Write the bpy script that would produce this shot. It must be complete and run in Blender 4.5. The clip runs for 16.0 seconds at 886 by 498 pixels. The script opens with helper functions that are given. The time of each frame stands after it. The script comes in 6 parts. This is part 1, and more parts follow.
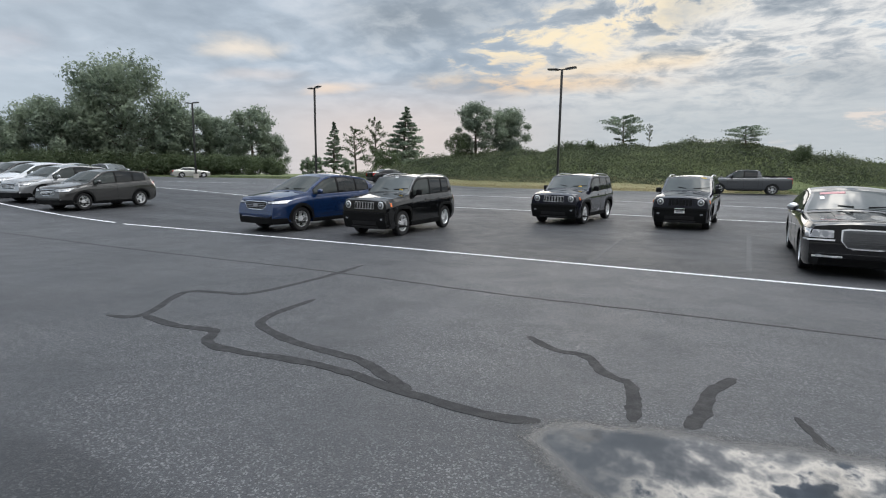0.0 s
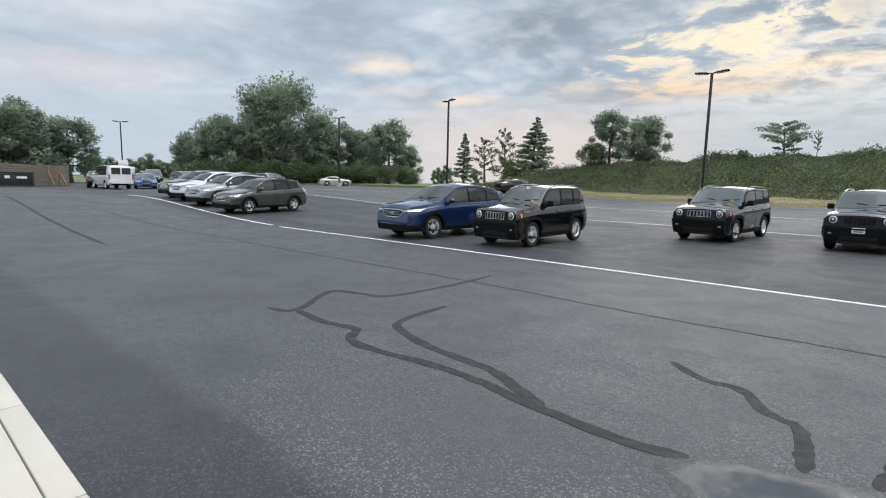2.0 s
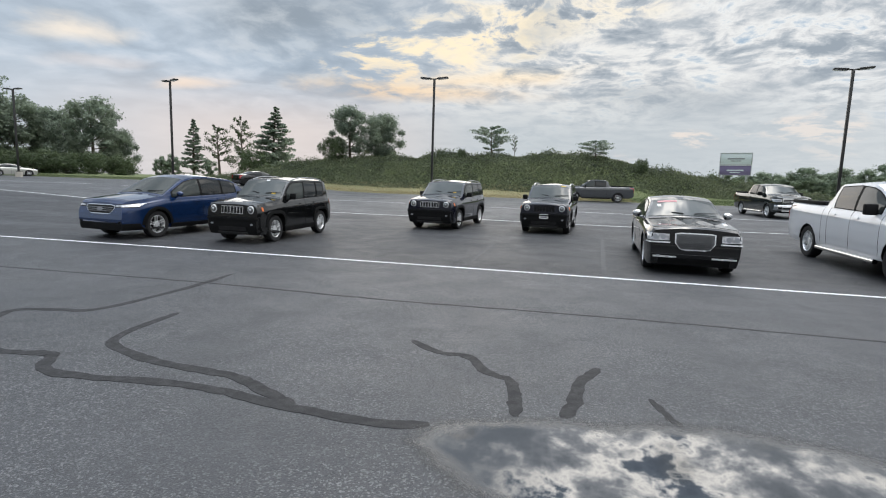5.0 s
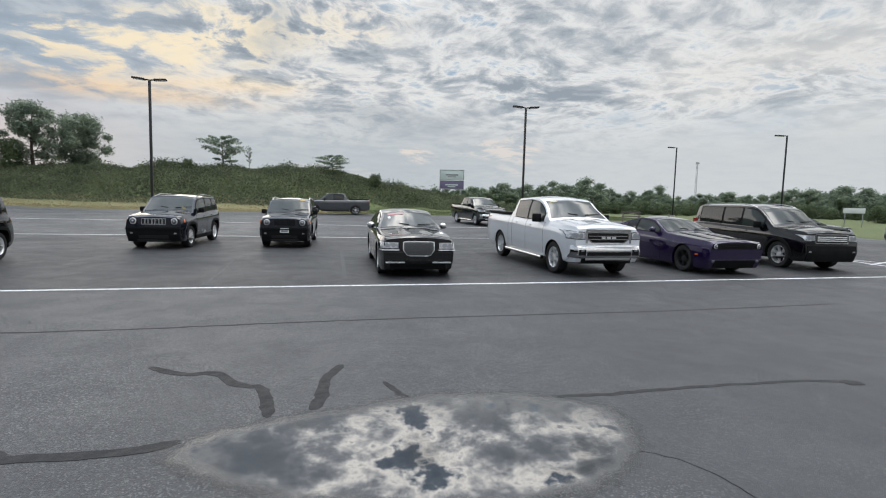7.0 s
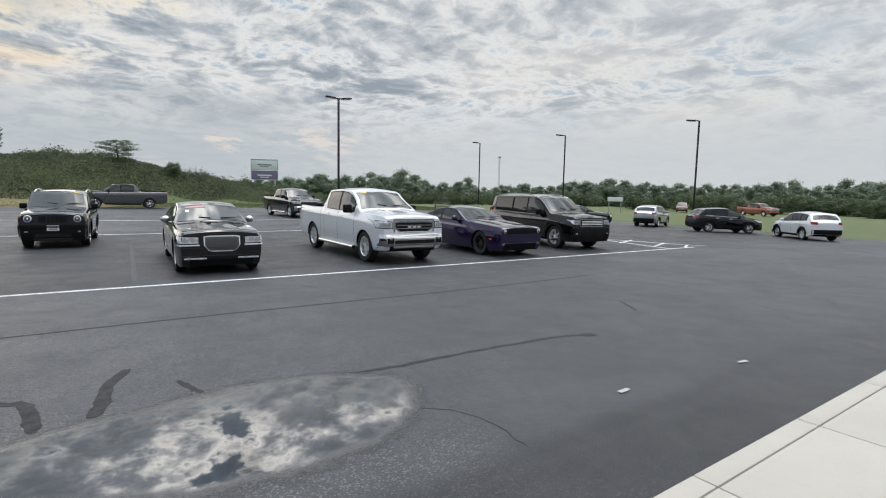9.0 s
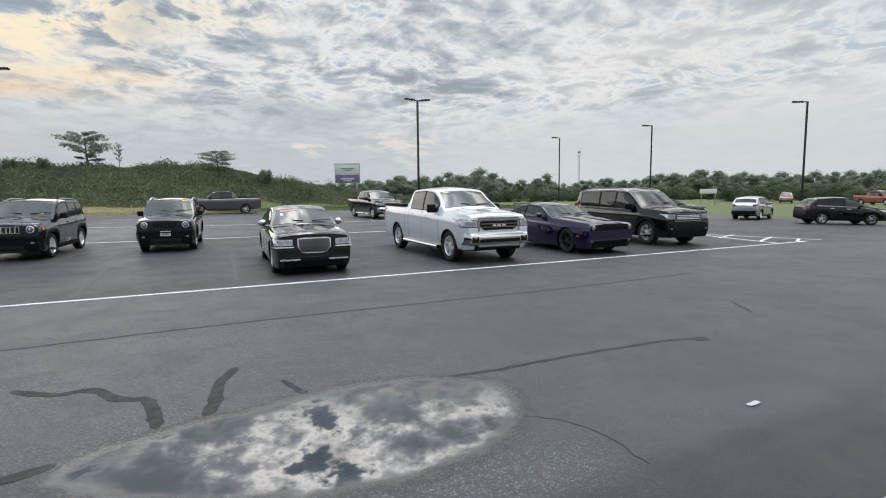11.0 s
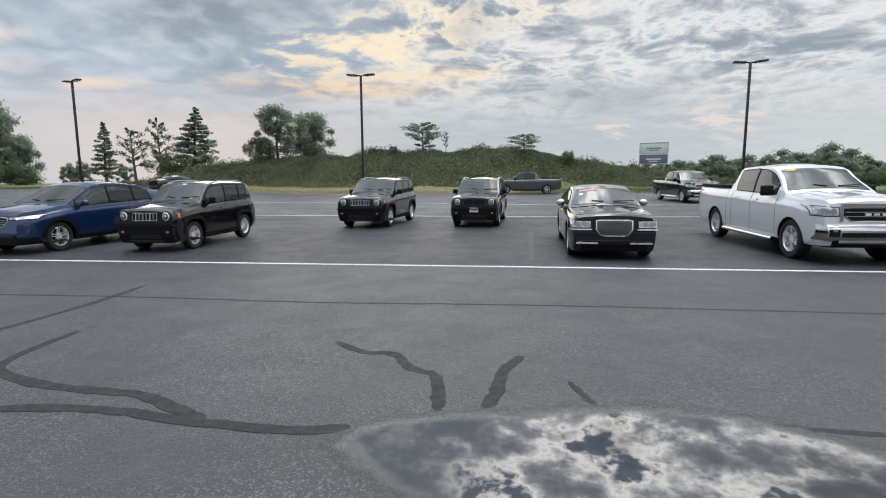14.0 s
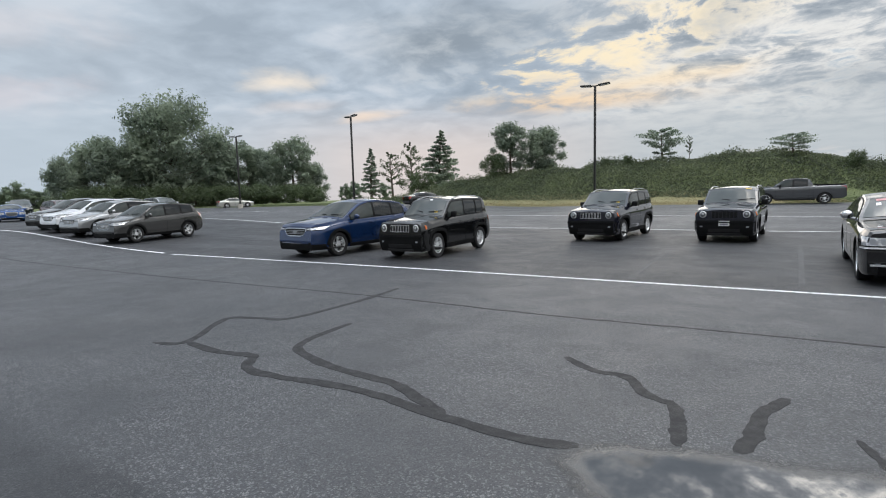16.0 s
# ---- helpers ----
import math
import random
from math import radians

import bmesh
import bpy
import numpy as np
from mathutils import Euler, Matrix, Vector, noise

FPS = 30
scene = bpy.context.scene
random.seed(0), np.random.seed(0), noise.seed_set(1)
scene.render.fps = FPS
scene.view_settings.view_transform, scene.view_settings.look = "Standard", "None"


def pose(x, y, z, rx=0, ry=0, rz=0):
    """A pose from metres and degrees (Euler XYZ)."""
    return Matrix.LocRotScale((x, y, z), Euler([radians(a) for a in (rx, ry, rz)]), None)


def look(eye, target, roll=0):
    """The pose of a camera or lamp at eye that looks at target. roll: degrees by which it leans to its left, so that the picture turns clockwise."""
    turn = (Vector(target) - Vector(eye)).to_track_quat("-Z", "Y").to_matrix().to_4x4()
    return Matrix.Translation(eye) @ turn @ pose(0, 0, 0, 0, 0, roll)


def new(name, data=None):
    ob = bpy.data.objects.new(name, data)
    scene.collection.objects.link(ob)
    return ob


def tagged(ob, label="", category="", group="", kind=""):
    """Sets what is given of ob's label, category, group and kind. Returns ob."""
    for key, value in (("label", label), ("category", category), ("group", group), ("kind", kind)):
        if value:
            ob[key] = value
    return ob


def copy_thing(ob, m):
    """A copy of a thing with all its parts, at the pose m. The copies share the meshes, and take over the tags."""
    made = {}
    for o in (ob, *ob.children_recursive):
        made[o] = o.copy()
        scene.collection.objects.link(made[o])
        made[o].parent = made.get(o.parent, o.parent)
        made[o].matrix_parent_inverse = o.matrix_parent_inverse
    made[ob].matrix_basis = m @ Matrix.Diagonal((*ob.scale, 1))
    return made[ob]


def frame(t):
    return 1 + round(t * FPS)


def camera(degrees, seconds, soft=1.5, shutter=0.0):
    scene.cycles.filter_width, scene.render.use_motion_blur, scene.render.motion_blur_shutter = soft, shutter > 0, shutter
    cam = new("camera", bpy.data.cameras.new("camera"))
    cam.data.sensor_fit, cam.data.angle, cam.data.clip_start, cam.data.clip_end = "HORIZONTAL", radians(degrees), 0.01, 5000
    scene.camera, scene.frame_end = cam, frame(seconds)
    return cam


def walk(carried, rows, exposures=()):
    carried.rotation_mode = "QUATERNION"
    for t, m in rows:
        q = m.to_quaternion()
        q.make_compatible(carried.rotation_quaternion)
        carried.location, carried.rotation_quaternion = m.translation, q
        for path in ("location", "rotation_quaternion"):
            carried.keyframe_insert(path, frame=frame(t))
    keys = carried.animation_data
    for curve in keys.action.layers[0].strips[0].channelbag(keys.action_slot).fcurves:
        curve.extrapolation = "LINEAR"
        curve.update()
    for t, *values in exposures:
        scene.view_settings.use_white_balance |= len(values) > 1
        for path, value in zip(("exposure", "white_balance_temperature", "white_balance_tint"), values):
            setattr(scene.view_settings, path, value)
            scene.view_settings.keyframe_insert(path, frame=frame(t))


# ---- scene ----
cam = camera(81.9, 16.0, soft=1.1)
PATH = [
    (0, (-0.004, -0.039, 1.623), (-0.907, 1.722, 1.339), 0.7),
    (0.5, (-0.028, -0.065, 1.624), (-1.121, 1.587, 1.351), 0.9),
    (1, (-0.062, -0.097, 1.628), (-1.289, 1.46, 1.364), 1.0),
    (1.5, (-0.094, -0.101, 1.63), (-1.391, 1.399, 1.371), 1.2),
    (2, (-0.096, -0.098, 1.629), (-1.402, 1.395, 1.376), 1.3),
    (2.5, (-0.104, -0.095, 1.637), (-1.361, 1.439, 1.384), 1.5),
    (3, (-0.113, -0.059, 1.637), (-1.276, 1.548, 1.381), 1.6),
    (3.2, (-0.087, -0.054, 1.636), (-1.203, 1.586, 1.376), 1.6),
    (3.9, (-0.088, -0.029, 1.63), (-1.007, 1.728, 1.364), 1.7),
    (4.6, (-0.091, -0.023, 1.619), (-0.728, 1.854, 1.356), 1.8),
    (5.3, (-0.069, -0.081, 1.618), (-0.373, 1.88, 1.371), 2.0),
    (5.5, (-0.049, -0.117, 1.62), (-0.254, 1.857, 1.377), 2.3),
    (6, (0.019, -0.289, 1.632), (0.062, 1.698, 1.41), 2.3),
    (6.5, (0.015, -0.429, 1.66), (0.301, 1.541, 1.464), 1.8),
    (7, (-0.063, -0.583, 1.676), (0.46, 1.339, 1.499), 1.5),
    (7.5, (-0.106, -0.7, 1.692), (0.639, 1.149, 1.522), 1.3),
    (8, (-0.051, -0.844, 1.693), (0.891, 0.911, 1.517), 1.3),
    (8.2, (-0.006, -0.916, 1.693), (0.996, 0.805, 1.509), 1.3),
    (8.7, (0.019, -0.98, 1.692), (1.14, 0.664, 1.5), 1.2),
    (9.25, (0.026, -1.017, 1.688), (1.175, 0.609, 1.491), 1.1),
    (9.8, (0.019, -1.009, 1.683), (1.12, 0.648, 1.484), 0.7),
    (10.3, (0.006, -0.958, 1.68), (1.024, 0.751, 1.48), 0.2),
    (10.5, (0.001, -0.899, 1.68), (0.984, 0.832, 1.48), 0.0),
    (11, (-0.033, -0.749, 1.675), (0.851, 1.034, 1.473), -0.6),
    (11.5, (-0.013, -0.63, 1.648), (0.749, 1.207, 1.438), -1.0),
    (12, (0.1, -0.516, 1.669), (0.715, 1.375, 1.451), -1.1),
    (12.5, (0.119, -0.341, 1.641), (0.562, 1.595, 1.41), -0.7),
    (13, (0.112, -0.159, 1.623), (0.346, 1.812, 1.378), -0.3),
    (13.5, (0.08, 0.009, 1.594), (0.091, 1.993, 1.337), -0.0),
    (14, (0.076, 0.035, 1.599), (-0.136, 2.007, 1.337), -0.3),
    (14.5, (0.12, 0.03, 1.61), (-0.313, 1.966, 1.355), -1.0),
    (15, (0.135, 0.033, 1.611), (-0.515, 1.909, 1.374), -1.5),
    (15.5, (0.102, -0.025, 1.625), (-0.754, 1.769, 1.409), -1.7),
    (16, (0.044, 0.004, 1.618), (-0.994, 1.702, 1.418), -1.5),
]
walk(cam, [(t, look(eye, target, roll)) for t, eye, target, roll in PATH],
     exposures=[(0.0, 0.30), (1.5, 0.40), (3.0, 0.45), (5.5, 0.36), (7.0, 0.24), (8.2, 0.20), (10.5, 0.30), (13.5, 0.30), (16.0, 0.30)])


# ---- world and light ----
SUN_AZ, SUN_EL = radians(-20), radians(5)          # azimuth from +y towards +x
SUN_DIR = Vector((math.sin(SUN_AZ) * math.cos(SUN_EL), math.cos(SUN_AZ) * math.cos(SUN_EL), math.sin(SUN_EL)))


class Nodes:
    """Short helper to wire a node tree."""

    def __init__(self, tree):
        self.t = tree
        tree.nodes.clear()

    def n(self, kind, ins=None, operation="", clamp=False, interpolation_type="", data_type="", sky_type="", attribute_name=""):
        node = self.t.nodes.new(kind)
        if operation:
            node.operation = operation
        if clamp:
            node.use_clamp = True
        if interpolation_type:
            node.interpolation_type = interpolation_type
        if data_type:
            node.data_type = data_type
        if sky_type:
            node.sky_type = sky_type
        if attribute_name:
            node.attribute_name = attribute_name
        for k, v in (ins or {}).items():
            if isinstance(v, bpy.types.NodeSocket):
                self.t.links.new(v, node.inputs[k])
            else:
                node.inputs[k].default_value = v
        return node

    def math(self, op, a, b=0.0, c=0.0, clamp=False):
        return self.n("ShaderNodeMath", {0: a, 1: b, 2: c}, operation=op, clamp=clamp).outputs[0]

    def vmath(self, op, a, b=(0, 0, 0)):
        return self.n("ShaderNodeVectorMath", {0: a, 1: b}, operation=op)

    def noise(self, vec, scale, detail=4.0, rough=0.55, distort=0.0, out=0):
        return self.n("ShaderNodeTexNoise", {"Vector": vec, "Scale": scale, "Detail": detail, "Roughness": rough, "Distortion": distort}).outputs[out]

    def ramp(self, fac, stops):
        node = self.n("ShaderNodeValToRGB", {"Fac": fac})
        el = node.color_ramp.elements
        while len(el) < len(stops):
            el.new(0.5)
        for e, (p, c) in zip(el, stops):
            e.position = p
            e.color = (*c, 1) if len(c) == 3 else c
        return node.outputs[0]

    def range(self, v, a, b, lo=0.0, hi=1.0):
        return self.n("ShaderNodeMapRange", {0: v, 1: a, 2: b, 3: lo, 4: hi}, interpolation_type="SMOOTHSTEP").outputs[0]

    def mix(self, fac, a, b):
        node = self.n("ShaderNodeMix", data_type="RGBA")
        for key, v in ((0, fac), (6, a), (7, b)):
            if isinstance(v, bpy.types.NodeSocket):
                self.t.links.new(v, node.inputs[key])
            else:
                node.inputs[key].default_value = v if key == 0 else ((*v, 1) if len(v) == 3 else v)
        return node.outputs[2]


def make_world():
    world = bpy.data.worlds.new("sky")
    scene.world = world
    world.use_nodes = True
    k = Nodes(world.node_tree)
    sky = k.n("ShaderNodeTexSky", sky_type="NISHITA")
    sky.sun_disc = False
    sky.sun_elevation, sky.sun_rotation = SUN_EL, SUN_AZ
    sky.air_density, sky.dust_density = 1.3, 2.5
    clear = k.vmath("SCALE", sky.outputs[0])
    clear.inputs[3].default_value = 0.075
    clear = clear.outputs[0]
    d = k.n("ShaderNodeTexCoord").outputs["Generated"]
    sep = k.n("ShaderNodeSeparateXYZ", {0: d})
    x, y, z = sep.outputs
    az = k.math("MULTIPLY", k.math("ARCTAN2", x, y), 57.296)
    el = k.math("MULTIPLY", k.math("ARCSINE", z), 57.296)
    # the cloud deck as a flat layer seen in perspective
    lift = k.math("ADD", k.math("MAXIMUM", z, 0.0), 0.16)
    flat = k.n("ShaderNodeCombineXYZ", {0: k.math("DIVIDE", x, lift), 1: k.math("DIVIDE", y, lift), 2: 0.0}).outputs[0]
    warp = k.vmath("SUBTRACT", k.noise(flat, 1.6, 3.0, 0.5, 0.0, 1), (0.5, 0.5, 0.5)).outputs[0]
    layer = k.vmath("ADD", flat, k.vmath("MULTIPLY", warp, (0.40, 0.40, 0.0)).outputs[0]).outputs[0]
    big = k.noise(layer, 1.3, 3.0, 0.5)
    cells = k.noise(layer, 5.2, 6.0, 0.58)
    fine = k.noise(layer, 15.0, 5.0, 0.62)
    ragged = k.noise(k.vmath("MULTIPLY", d, (9.0, 9.0, 22.0)).outputs[0], 1.0, 5.0, 0.58, 0.3, 1)
    edge = k.n("ShaderNodeSeparateXYZ", {0: k.vmath("SUBTRACT", ragged, (0.5, 0.5, 0.5)).outputs[0]})

    def mixture(*terms):
        total = None
        for v, w in terms:
            t = k.math("MULTIPLY", v, w)
            total = t if total is None else k.math("ADD", total, t)
        return total

    def blob(a0, e0, sa, se, turn=0.0, rag=1.3, soft=0.0):
        """A ragged bank of cloud round a bearing and an elevation, in degrees."""
        ct, st = math.cos(radians(turn)), math.sin(radians(turn))
        da, de = k.math("SUBTRACT", az, a0), k.math("SUBTRACT", el, e0)
        p = k.math("ADD", mixture((da, ct / sa), (de, st / sa)), k.math("MULTIPLY", edge.outputs[0], rag))
        q = k.math("ADD", mixture((da, -st / se), (de, ct / se)), k.math("MULTIPLY", edge.outputs[1], rag))
        r = k.math("SQRT", k.math("ADD", k.math("MULTIPLY", p, p), k.math("MULTIPLY", q, q)))
        return k.range(r, 1.0, soft)

    # some stretches of the deck are broken, others smooth, and low down it blurs
    broken = k.math("MULTIPLY", k.range(k.noise(flat, 0.9, 2.0), 0.38, 0.60, 0.65, 1.40), k.range(el, 7.0, 15.0, 0.40, 1.0))
    c = mixture((cells, 0.55), (fine, 0.22), (big, 0.23))
    c = k.math("ADD", 0.49, k.math("MULTIPLY", k.math("SUBTRACT", c, 0.49), broken))
    soft = mixture((big, 0.65), (cells, 0.35))
    # rippled cloud cells over the right half, smooth grey sheets over the left
    rippled = k.ramp(c, [(0.395, (0.30, 0.39, 0.49)), (0.43, (0.46, 0.52, 0.58)), (0.462, (0.66, 0.67, 0.67)), (0.495, (0.55, 0.565, 0.58)), (0.53, (0.39, 0.425, 0.46)), (0.59, (0.26, 0.30, 0.345))])
    sheets = k.ramp(soft, [(0.36, (0.52, 0.565, 0.625)), (0.47, (0.395, 0.46, 0.535)), (0.54, (0.335, 0.395, 0.465)), (0.64, (0.27, 0.325, 0.39))])
    sheets = k.mix(k.range(az, -40, -75, 0.0, 0.45), sheets, (0.46, 0.52, 0.585))
    col = k.mix(k.range(az, -6.0, -24.0), rippled, sheets)
    col = k.mix(k.range(az, 34, 60, 0.0, 0.40), col, (0.56, 0.58, 0.59))
    deck = k.mix(k.range(c, 0.42, 0.58), (0.37, 0.41, 0.45), (0.225, 0.265, 0.31))
    banks = k.math("MAXIMUM", blob(-31, 16.5, 18, 5.5, 8, 0.9), k.math("MAXIMUM", blob(-3.5, 16.5, 7.5, 4.2, 18, 1.5), blob(9, 9.0, 13, 3.0, -3, 1.2)))
    col = k.mix(k.math("MULTIPLY", banks, 0.80), col, deck)
    # the low sun lights the thin parts of the deck from behind
    gap = k.math("MAXIMUM", blob(-14, 14.0, 15, 4.6, 14, 1.5, 0.30), k.math("MULTIPLY", blob(3, 17.5, 12, 4.0, 12, 1.6), 0.55))
    streak = k.math("MAXIMUM", blob(-17, 9.8, 17, 1.7, -1, 1.2), k.math("MULTIPLY", blob(-8, 11.2, 14, 1.6, 3, 1.4), 0.75))
    lit = k.math("MAXIMUM", k.math("MULTIPLY", gap, k.range(c, 0.535, 0.455)), k.math("MULTIPLY", streak, k.range(c, 0.62, 0.48)))
    warm = k.mix(k.range(el, 8.5, 13.5), (0.80, 0.56, 0.33), (0.83, 0.70, 0.48))
    col = k.mix(k.math("MULTIPLY", lit, 0.86), col, warm)
    wide = blob(-8, 12, 34, 12, 0, 0.5)
    col = k.mix(k.math("MULTIPLY", k.math("MULTIPLY", wide, k.range(c, 0.53, 0.45)), 0.18), col, (0.82, 0.73, 0.58))
    for a0, e0, sa, se, strength, tint in ((-48, 12.2, 5.0, 1.6, 0.75, (0.82, 0.72, 0.60)), (-46, 9.9, 6.0, 0.9, 0.45, (0.72, 0.64, 0.60)), (-39, 8.9, 4.5, 0.8, 0.75, (0.84, 0.66, 0.50)),
                                         (-77, 9.0, 15, 2.6, 0.40, (0.70, 0.58, 0.58)), (-72, 15, 14, 2.6, 0.35, (0.62, 0.57, 0.58)), (40, 13, 9, 5.0, 0.40, (0.72, 0.70, 0.66)), (33, 9.0, 5, 1.2, 0.5, (0.36, 0.45, 0.54)),
                                         (50, 14.0, 13, 4.0, 0.5, (0.68, 0.66, 0.63)), (60, 8.5, 14, 2.6, 0.5, (0.67, 0.645, 0.61)), (47, 8.0, 9, 2.2, 0.45, (0.42, 0.50, 0.57)), (70, 15.0, 9, 3.0, 0.4, (0.44, 0.51, 0.58))):
        col = k.mix(k.math("MULTIPLY", blob(a0, e0, sa, se, 6, 1.6), strength), col, tint)
    # haze low down: peach under the sun, blue-grey beside it, paler to the right
    low = k.mix(k.range(az, -62, -34), (0.42, 0.485, 0.55), (0.60, 0.535, 0.51))
    low = k.mix(k.range(az, -30, -6), low, (0.415, 0.455, 0.485))
    low = k.mix(k.range(az, 12, 34), low, (0.50, 0.53, 0.55))
    col = k.mix(k.range(el, 11.5, 4.5, 0.0, 0.88), col, low)
    for a0, e0, sa, se, strength in ((12.0, 5.2, 2.6, 1.1, 0.75), (21.5, 6.0, 5.0, 1.5, 0.6), (23.0, 4.0, 3.0, 1.6, 0.3), (3.0, 3.0, 9.0, 1.0, 0.25)):
        col = k.mix(k.math("MULTIPLY", blob(a0, e0, sa, se, 2, 3.2, 0.3), k.math("MULTIPLY", k.range(cells, 0.56, 0.42), strength)), col, (0.70, 0.62, 0.56))
    # broken bright clouds with dark gaps higher up
    hc = mixture((k.noise(flat, 4.6, 6.0, 0.60), 0.80), (fine, 0.20))
    torn = blob(12, 31, 22, 11, 0, 0.8, 0.2)
    hc = k.math("ADD", k.math("SUBTRACT", hc, 0.012), k.math("MULTIPLY", k.math("SUBTRACT", 1.0, torn), 0.055))
    high = k.ramp(hc, [(0.35, (0.17, 0.21, 0.27)), (0.415, (0.24, 0.29, 0.36)), (0.437, (0.95, 0.97, 1.0)), (0.465, (1.75, 1.70, 1.62)), (0.505, (1.05, 1.06, 1.07)), (0.545, (0.52, 0.55, 0.60)), (0.60, (0.33, 0.365, 0.41)), (0.70, (0.25, 0.28, 0.32))])
    high = k.mix(k.range(az, 3, -10, 0.0, 0.80), high, (0.26, 0.30, 0.35))
    high = k.mix(k.range(soft, 0.44, 0.36, 0.0, 0.4), high, clear)
    col = k.mix(k.range(el, 19.5, 25.0), col, high)
    # an overcast sky is brighter overhead
    rise = k.math("ADD", 1.0, k.math("MULTIPLY", k.range(el, 38.0, 64.0), 3.9))
    lifted = k.vmath("SCALE", col)
    k.t.links.new(rise, lifted.inputs[3])
    bg = k.n("ShaderNodeBackground", {"Color": lifted.outputs[0], "Strength": 1.0})
    k.n("ShaderNodeOutputWorld", {"Surface": bg.outputs[0]})


make_world()
sun = new("sun", bpy.data.lights.new("sun", "SUN"))
sun.data.energy, sun.data.angle, sun.data.color = 0.42, radians(40), (1.0, 0.93, 0.84)
sun.matrix_world = look((0, 0, 30), Vector((0, 0, 30)) - SUN_DIR)


# ---- materials ----
def material(name, build):
    m = bpy.data.materials.new(name)
    m.use_nodes = True
    k = Nodes(m.node_tree)
    surface = build(k)
    k.n("ShaderNodeOutputMaterial", {"Surface": surface})
    return m


def principled(k, **ins):
    return k.n("ShaderNodeBsdfPrincipled", {a.replace("_", " "): ((*v, 1) if isinstance(v, tuple) and len(v) == 3 else v) for a, v in ins.items()}).outputs[0]


def bump(k, height, strength=0.3, dist=0.01):
    return k.n("ShaderNodeBump", {"Height": height, "Strength": strength, "Distance": dist}).outputs[0]


def plain(name, col, rough=0.5, metal=0.0, coat=0.0, vary=0.12, scale=6.0, spec=0.5):
    def build(k):
        c = k.n("ShaderNodeTexCoord").outputs["Object"]
        n = k.noise(c, scale, 5.0, 0.6)
        lo, hi = tuple(v * (1 - vary) for v in col), tuple(min(1, v * (1 + vary)) for v in col)
        base = k.mix(n, lo, hi)
        r = k.range(k.noise(c, scale * 0.4, 3.0), 0.3, 0.7, rough * 0.85, min(1, rough * 1.15))
        return principled(k, Base_Color=base, Roughness=r, Metallic=metal, Specular_IOR_Level=spec, Coat_Weight=coat, Coat_Roughness=0.04)
    return material(name, build)


def car_paint(name, col, metal=0.0):
    """Clear-coated paint with fine flake and a thin film of road dust."""
    def build(k):
        c = k.n("ShaderNodeTexCoord").outputs["Object"]
        flake = k.noise(c, 900.0, 1.0)
        dust = k.noise(c, 2.2, 6.0, 0.65)
        base = k.mix(flake, tuple(v * 0.8 for v in col), tuple(min(1, v * 1.2) for v in col))
        base = k.mix(k.range(dust, 0.5, 0.85, 0.0, 0.02), base, (0.15, 0.15, 0.15))
        return principled(k, Base_Color=base, Roughness=0.10, Metallic=metal, Specular_IOR_Level=0.25, Coat_Weight=1.0, Coat_IOR=1.55,
                          Coat_Roughness=k.range(dust, 0.3, 0.8, 0.015, 0.07))
    return material(name, build)


